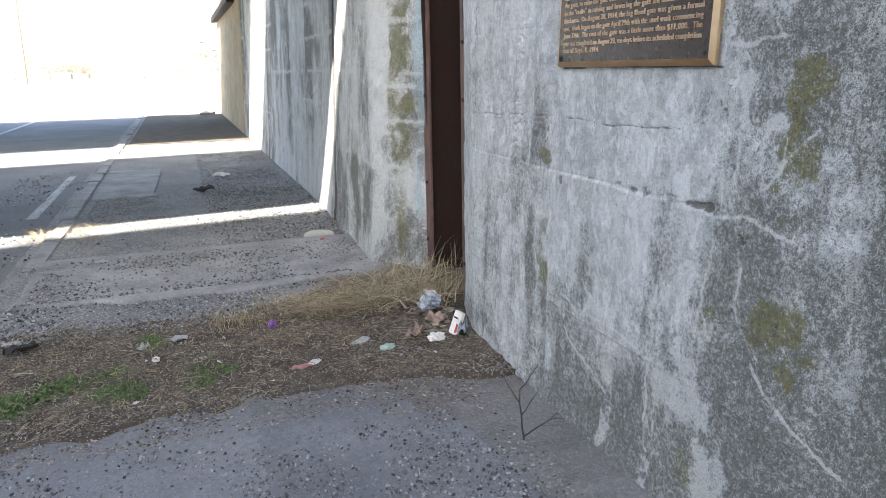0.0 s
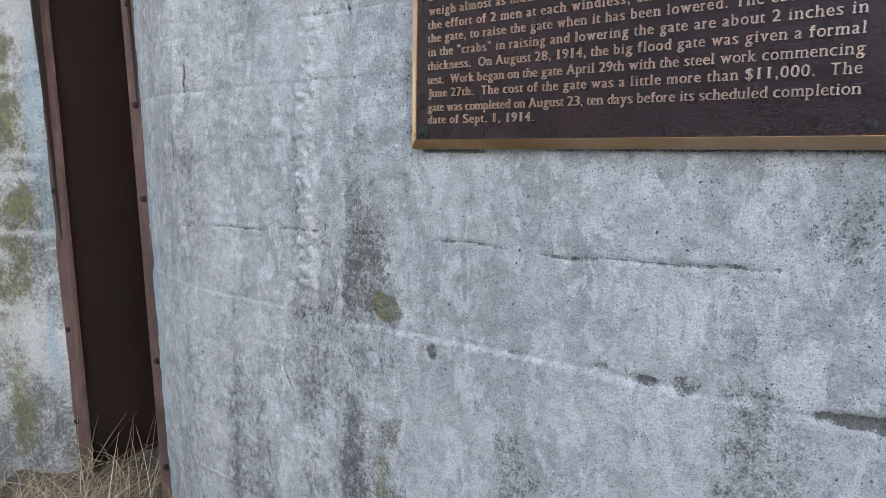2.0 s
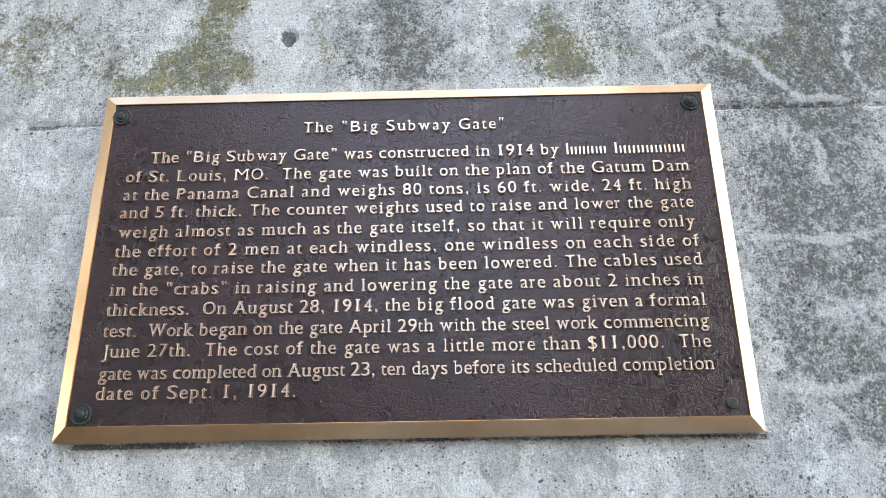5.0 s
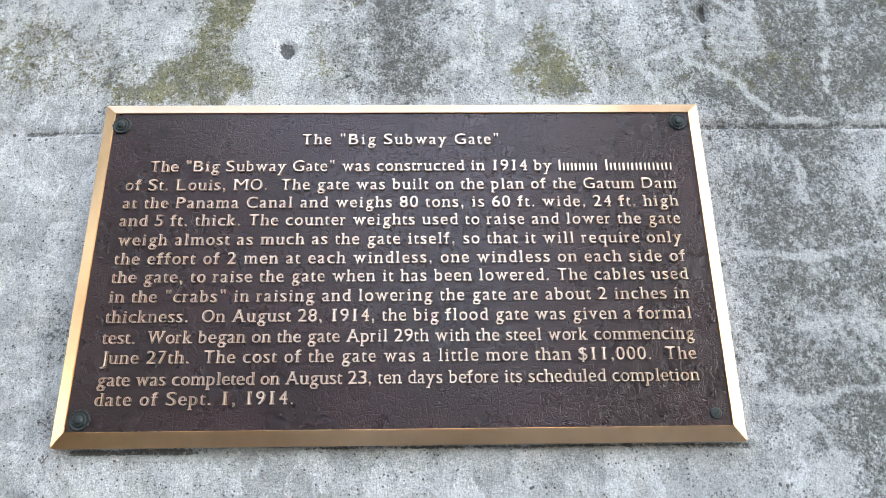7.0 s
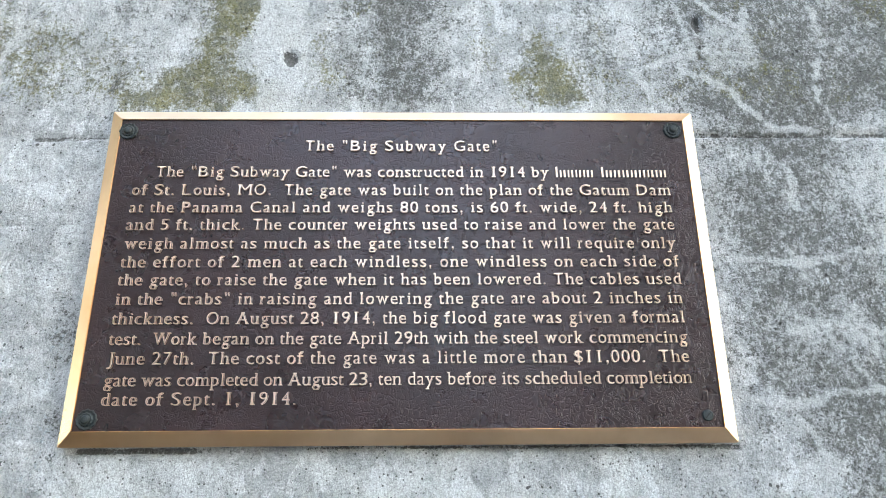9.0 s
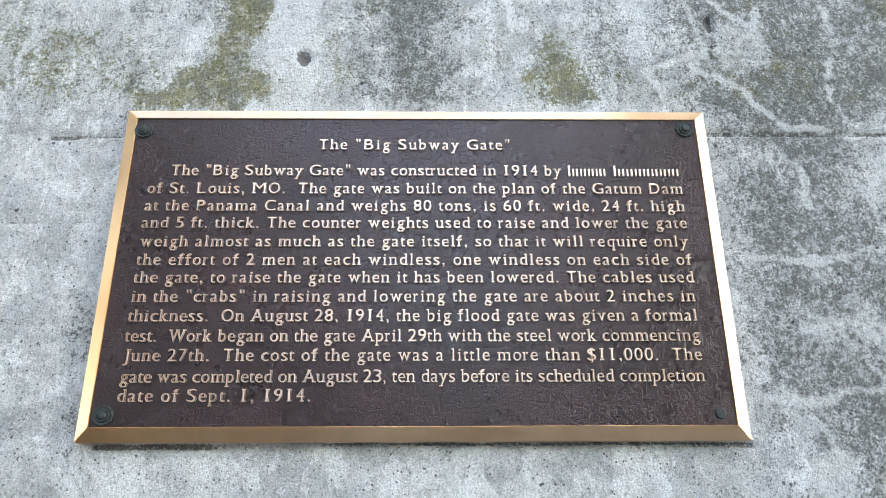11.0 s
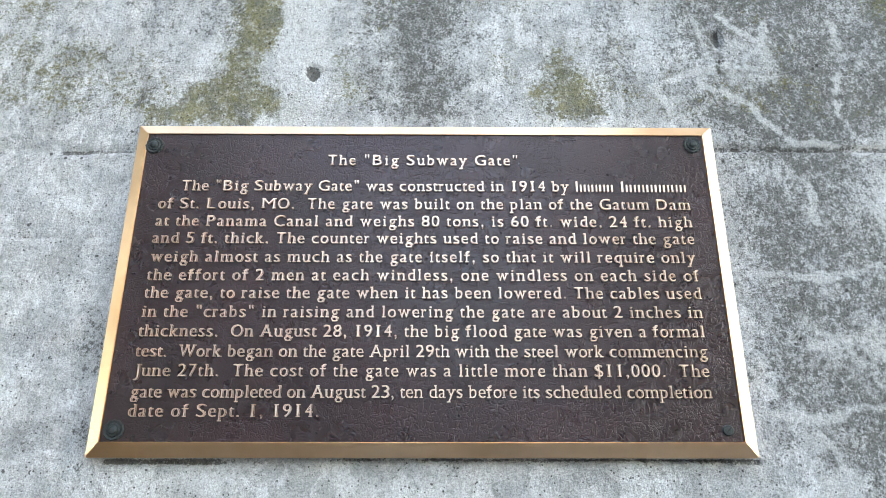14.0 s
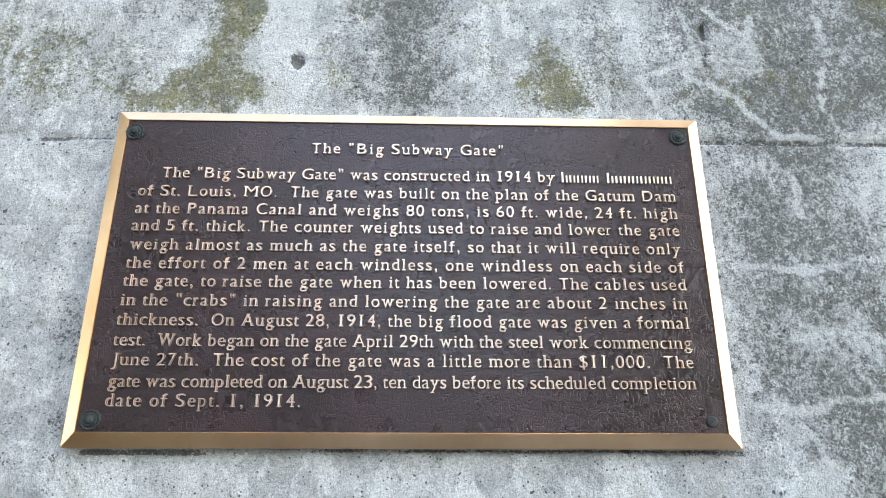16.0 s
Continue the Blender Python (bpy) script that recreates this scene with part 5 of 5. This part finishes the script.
M_BARK = plain("grey_brown_bark", (0.12, 0.095, 0.075), 0.9, vary=0.4, scale=40)
M_STEM = plain("dark_dead_stem", (0.045, 0.036, 0.03), 0.9, vary=0.4, scale=60)
twig = thing("dead_twig", "thin dead twig standing beside the wall's foot", "twig", (1.17, 2.27, floor_at(1.17, 2.27)))
rng = random.Random(8)
part("stem", branch(bmesh.new(), Vector((0, 0, -0.01)), Vector((0.05, 0.1, 1)), 0.005, 0.22, 1, rng), M_STEM, twig)
part("side_stem", branch(bmesh.new(), Vector((0, 0, 0.02)), Vector((0.6, 0.1, 0.2)), 0.0035, 0.15, 1, rng), M_STEM, twig)
bm = bmesh.new()
p = Vector((1.17, 2.27, 0.018))
for k in range(12):
    q = Vector((1.17 + 0.0119 * k, 2.27 - 0.0331 * k + 0.004 * math.sin(k), floor_at(1.17 + 0.0119 * k, 2.27 - 0.0331 * k) + 0.004))
    tube(bm, p, q, 0.0010, 0.0010, 5, False)
    p = q
solo("string", bm, M_GREYCARD, "pale string lying across the grit", "string")
rng = random.Random(12)
for k in range(7):
    x, y = rng.uniform(-0.2, 1.2), rng.uniform(2.75, 3.2)
    bm = branch(bmesh.new(), Vector((0, 0, 0.004)), Vector((rng.uniform(-1, 1), rng.uniform(-1, 1), 0.05)), 0.002, rng.uniform(0.06, 0.16), 1, rng)
    for v in bm.verts:
        v.co.z = max(0.001, v.co.z * 0.3)
    litter("fallen_twig", bm, M_BARK, "thin fallen twig on the path's edge", "twig", x, y)

# ---- the open distance ----
M_POLE = plain("weathered_pole_wood", (0.22, 0.18, 0.14), 0.9, scale=5)
M_WHITE = plain("white_enamel", (0.75, 0.75, 0.75), 0.4, vary=0.05)
M_TIRE = plain("tyre_rubber", (0.03, 0.03, 0.03), 0.8)
M_PANE = plain("dark_car_glass", (0.2, 0.21, 0.22), 0.2, vary=0.1)
pole = thing("utility_pole", "tall leaning wooden utility pole beside the road", "utility pole", (-18.7, 110, -0.1))
part("shaft", tube(bmesh.new(), (0, 0, 0), (0.25, 0, 16.5), 0.24, 0.15, 12), M_POLE, pole)
part("crossarm", block(-1.1, 1.4, -0.06, 0.06, 15.2, 15.35, 0.01), M_POLE, pole)
pole = thing("utility_pole", "thin distant pole beside the road", "utility pole", (-12.6, 170, -0.1))
part("shaft", tube(bmesh.new(), (0, 0, 0), (-0.1, 0, 8.5), 0.15, 0.10, 10), M_POLE, pole)
sign = thing("road_sign", "white road sign on a steel post", "road sign", (-26.3, 166, -0.1))
part("post", tube(bmesh.new(), (0, 0, 0), (0, 0, 2.4), 0.06, 0.06, 8), M_POLE, sign)
part("panel", block(-0.85, 0.85, -0.02, 0.02, 1.3, 3.2, 0.01), M_WHITE, sign)
car = thing("car", "distant pale car driving lane parked on the road", "car", (-7.6, 185, -0.03))
car["label"] = "distant pale car standing on the sunlit road"
bm = block(-0.9, 0.9, -2.2, 2.2, 0.3, 0.95, 0.12)
body = part("body", bm, M_WHITE, car)
bm = block(-0.78, 0.78, -1.2, 1.3, 0.93, 1.5, 0.18)
part("cabin", bm, M_PANE, car, "dark glazed cabin")
for x in (-0.8, 0.8):
    for y in (-1.4, 1.4):
        part("wheel", tube(bmesh.new(), (x - 0.1, y, 0.33), (x + 0.1, y, 0.33), 0.33, 0.33, 16), M_TIRE, car)
# tan lightened so the trees carry the bright distance's haze in their colour
M_FARWOOD = plain("hazed_winter_twig_tan", (0.50, 0.44, 0.36), 0.95, vary=0.3, scale=1.5)


def far_tree(x, y, h, seed):
    rng = random.Random(seed)
    ob = thing("tree", "bare tan winter tree far down the road", "tree", (x, y, -0.15), "trees along the far road")
    bm = tube(bmesh.new(), (0, 0, 0), (0.1, 0, h * 0.5), 0.25, 0.14, 8)
    for k in range(7):
        branch(bm, Vector((0, 0, h * rng.uniform(0.2, 0.5))), Vector((rng.uniform(-1, 1), rng.uniform(-1, 1), rng.uniform(0.5, 1.2))), 0.10, h * rng.uniform(0.35, 0.6), 2, rng)
    part("trunk", bm, M_FARWOOD, ob)
    bm = bmesh.new()
    for k in range(2200):
        t, u, r = rng.random() * math.tau, rng.uniform(-1, 1), rng.random() ** 0.45
        w = math.sqrt(1 - u * u)
        lump = 1 + 0.6 * noise.noise(Vector((math.cos(t) * w * 2, math.sin(t) * w * 2, u * 2 + seed)))
        p = Vector((h * 0.6 * lump * r * w * math.cos(t), h * 0.42 * lump * r * w * math.sin(t), max(0.2, h * 0.5 + h * 0.5 * lump * r * u)))
        d = Vector((rng.uniform(-1, 1), rng.uniform(-1, 1), rng.uniform(-0.6, 1))).normalized() * rng.uniform(0.15, 0.5)
        s = d.orthogonal().normalized() * 0.08
        bm.faces.new([bm.verts.new(v) for v in (p - s, p + s, p + d)])
    part("crown", bm, M_FARWOOD, ob)


for k, (x, y, h) in enumerate(((-36.5, 178, 11), (-33, 182, 9.5), (-30, 180, 7.5), (-26.5, 184, 6.5), (-41, 180, 12), (-22.5, 188, 4.8), (-19, 190, 3.8), (-46, 185, 13))):
    far_tree(x, y, h * 1.45, k)
bush = thing("bare_shrub", "bare brown shrub leaning past the wall's end", "shrub", (2.7, 29.5, -0.12))
rng = random.Random(4)
bm = bmesh.new()
for k in range(5):
    branch(bm, Vector((0, 0, 0)), Vector((rng.uniform(-0.3, 0.1), rng.uniform(-0.3, 0.3), 1)), 0.03, rng.uniform(2.6, 3.8), 2, rng)
part("stems", bm, M_BARK, bush)
bm = bmesh.new()
for k in range(9):
    branch(bm, Vector((-0.3, 0, 1.5 + 0.14 * k)), Vector((-1, rng.uniform(-0.3, 0.3), 0.4)), 0.016, 1.6, 2, rng, 0.4)
part("crown", bm, M_BARK, bush)
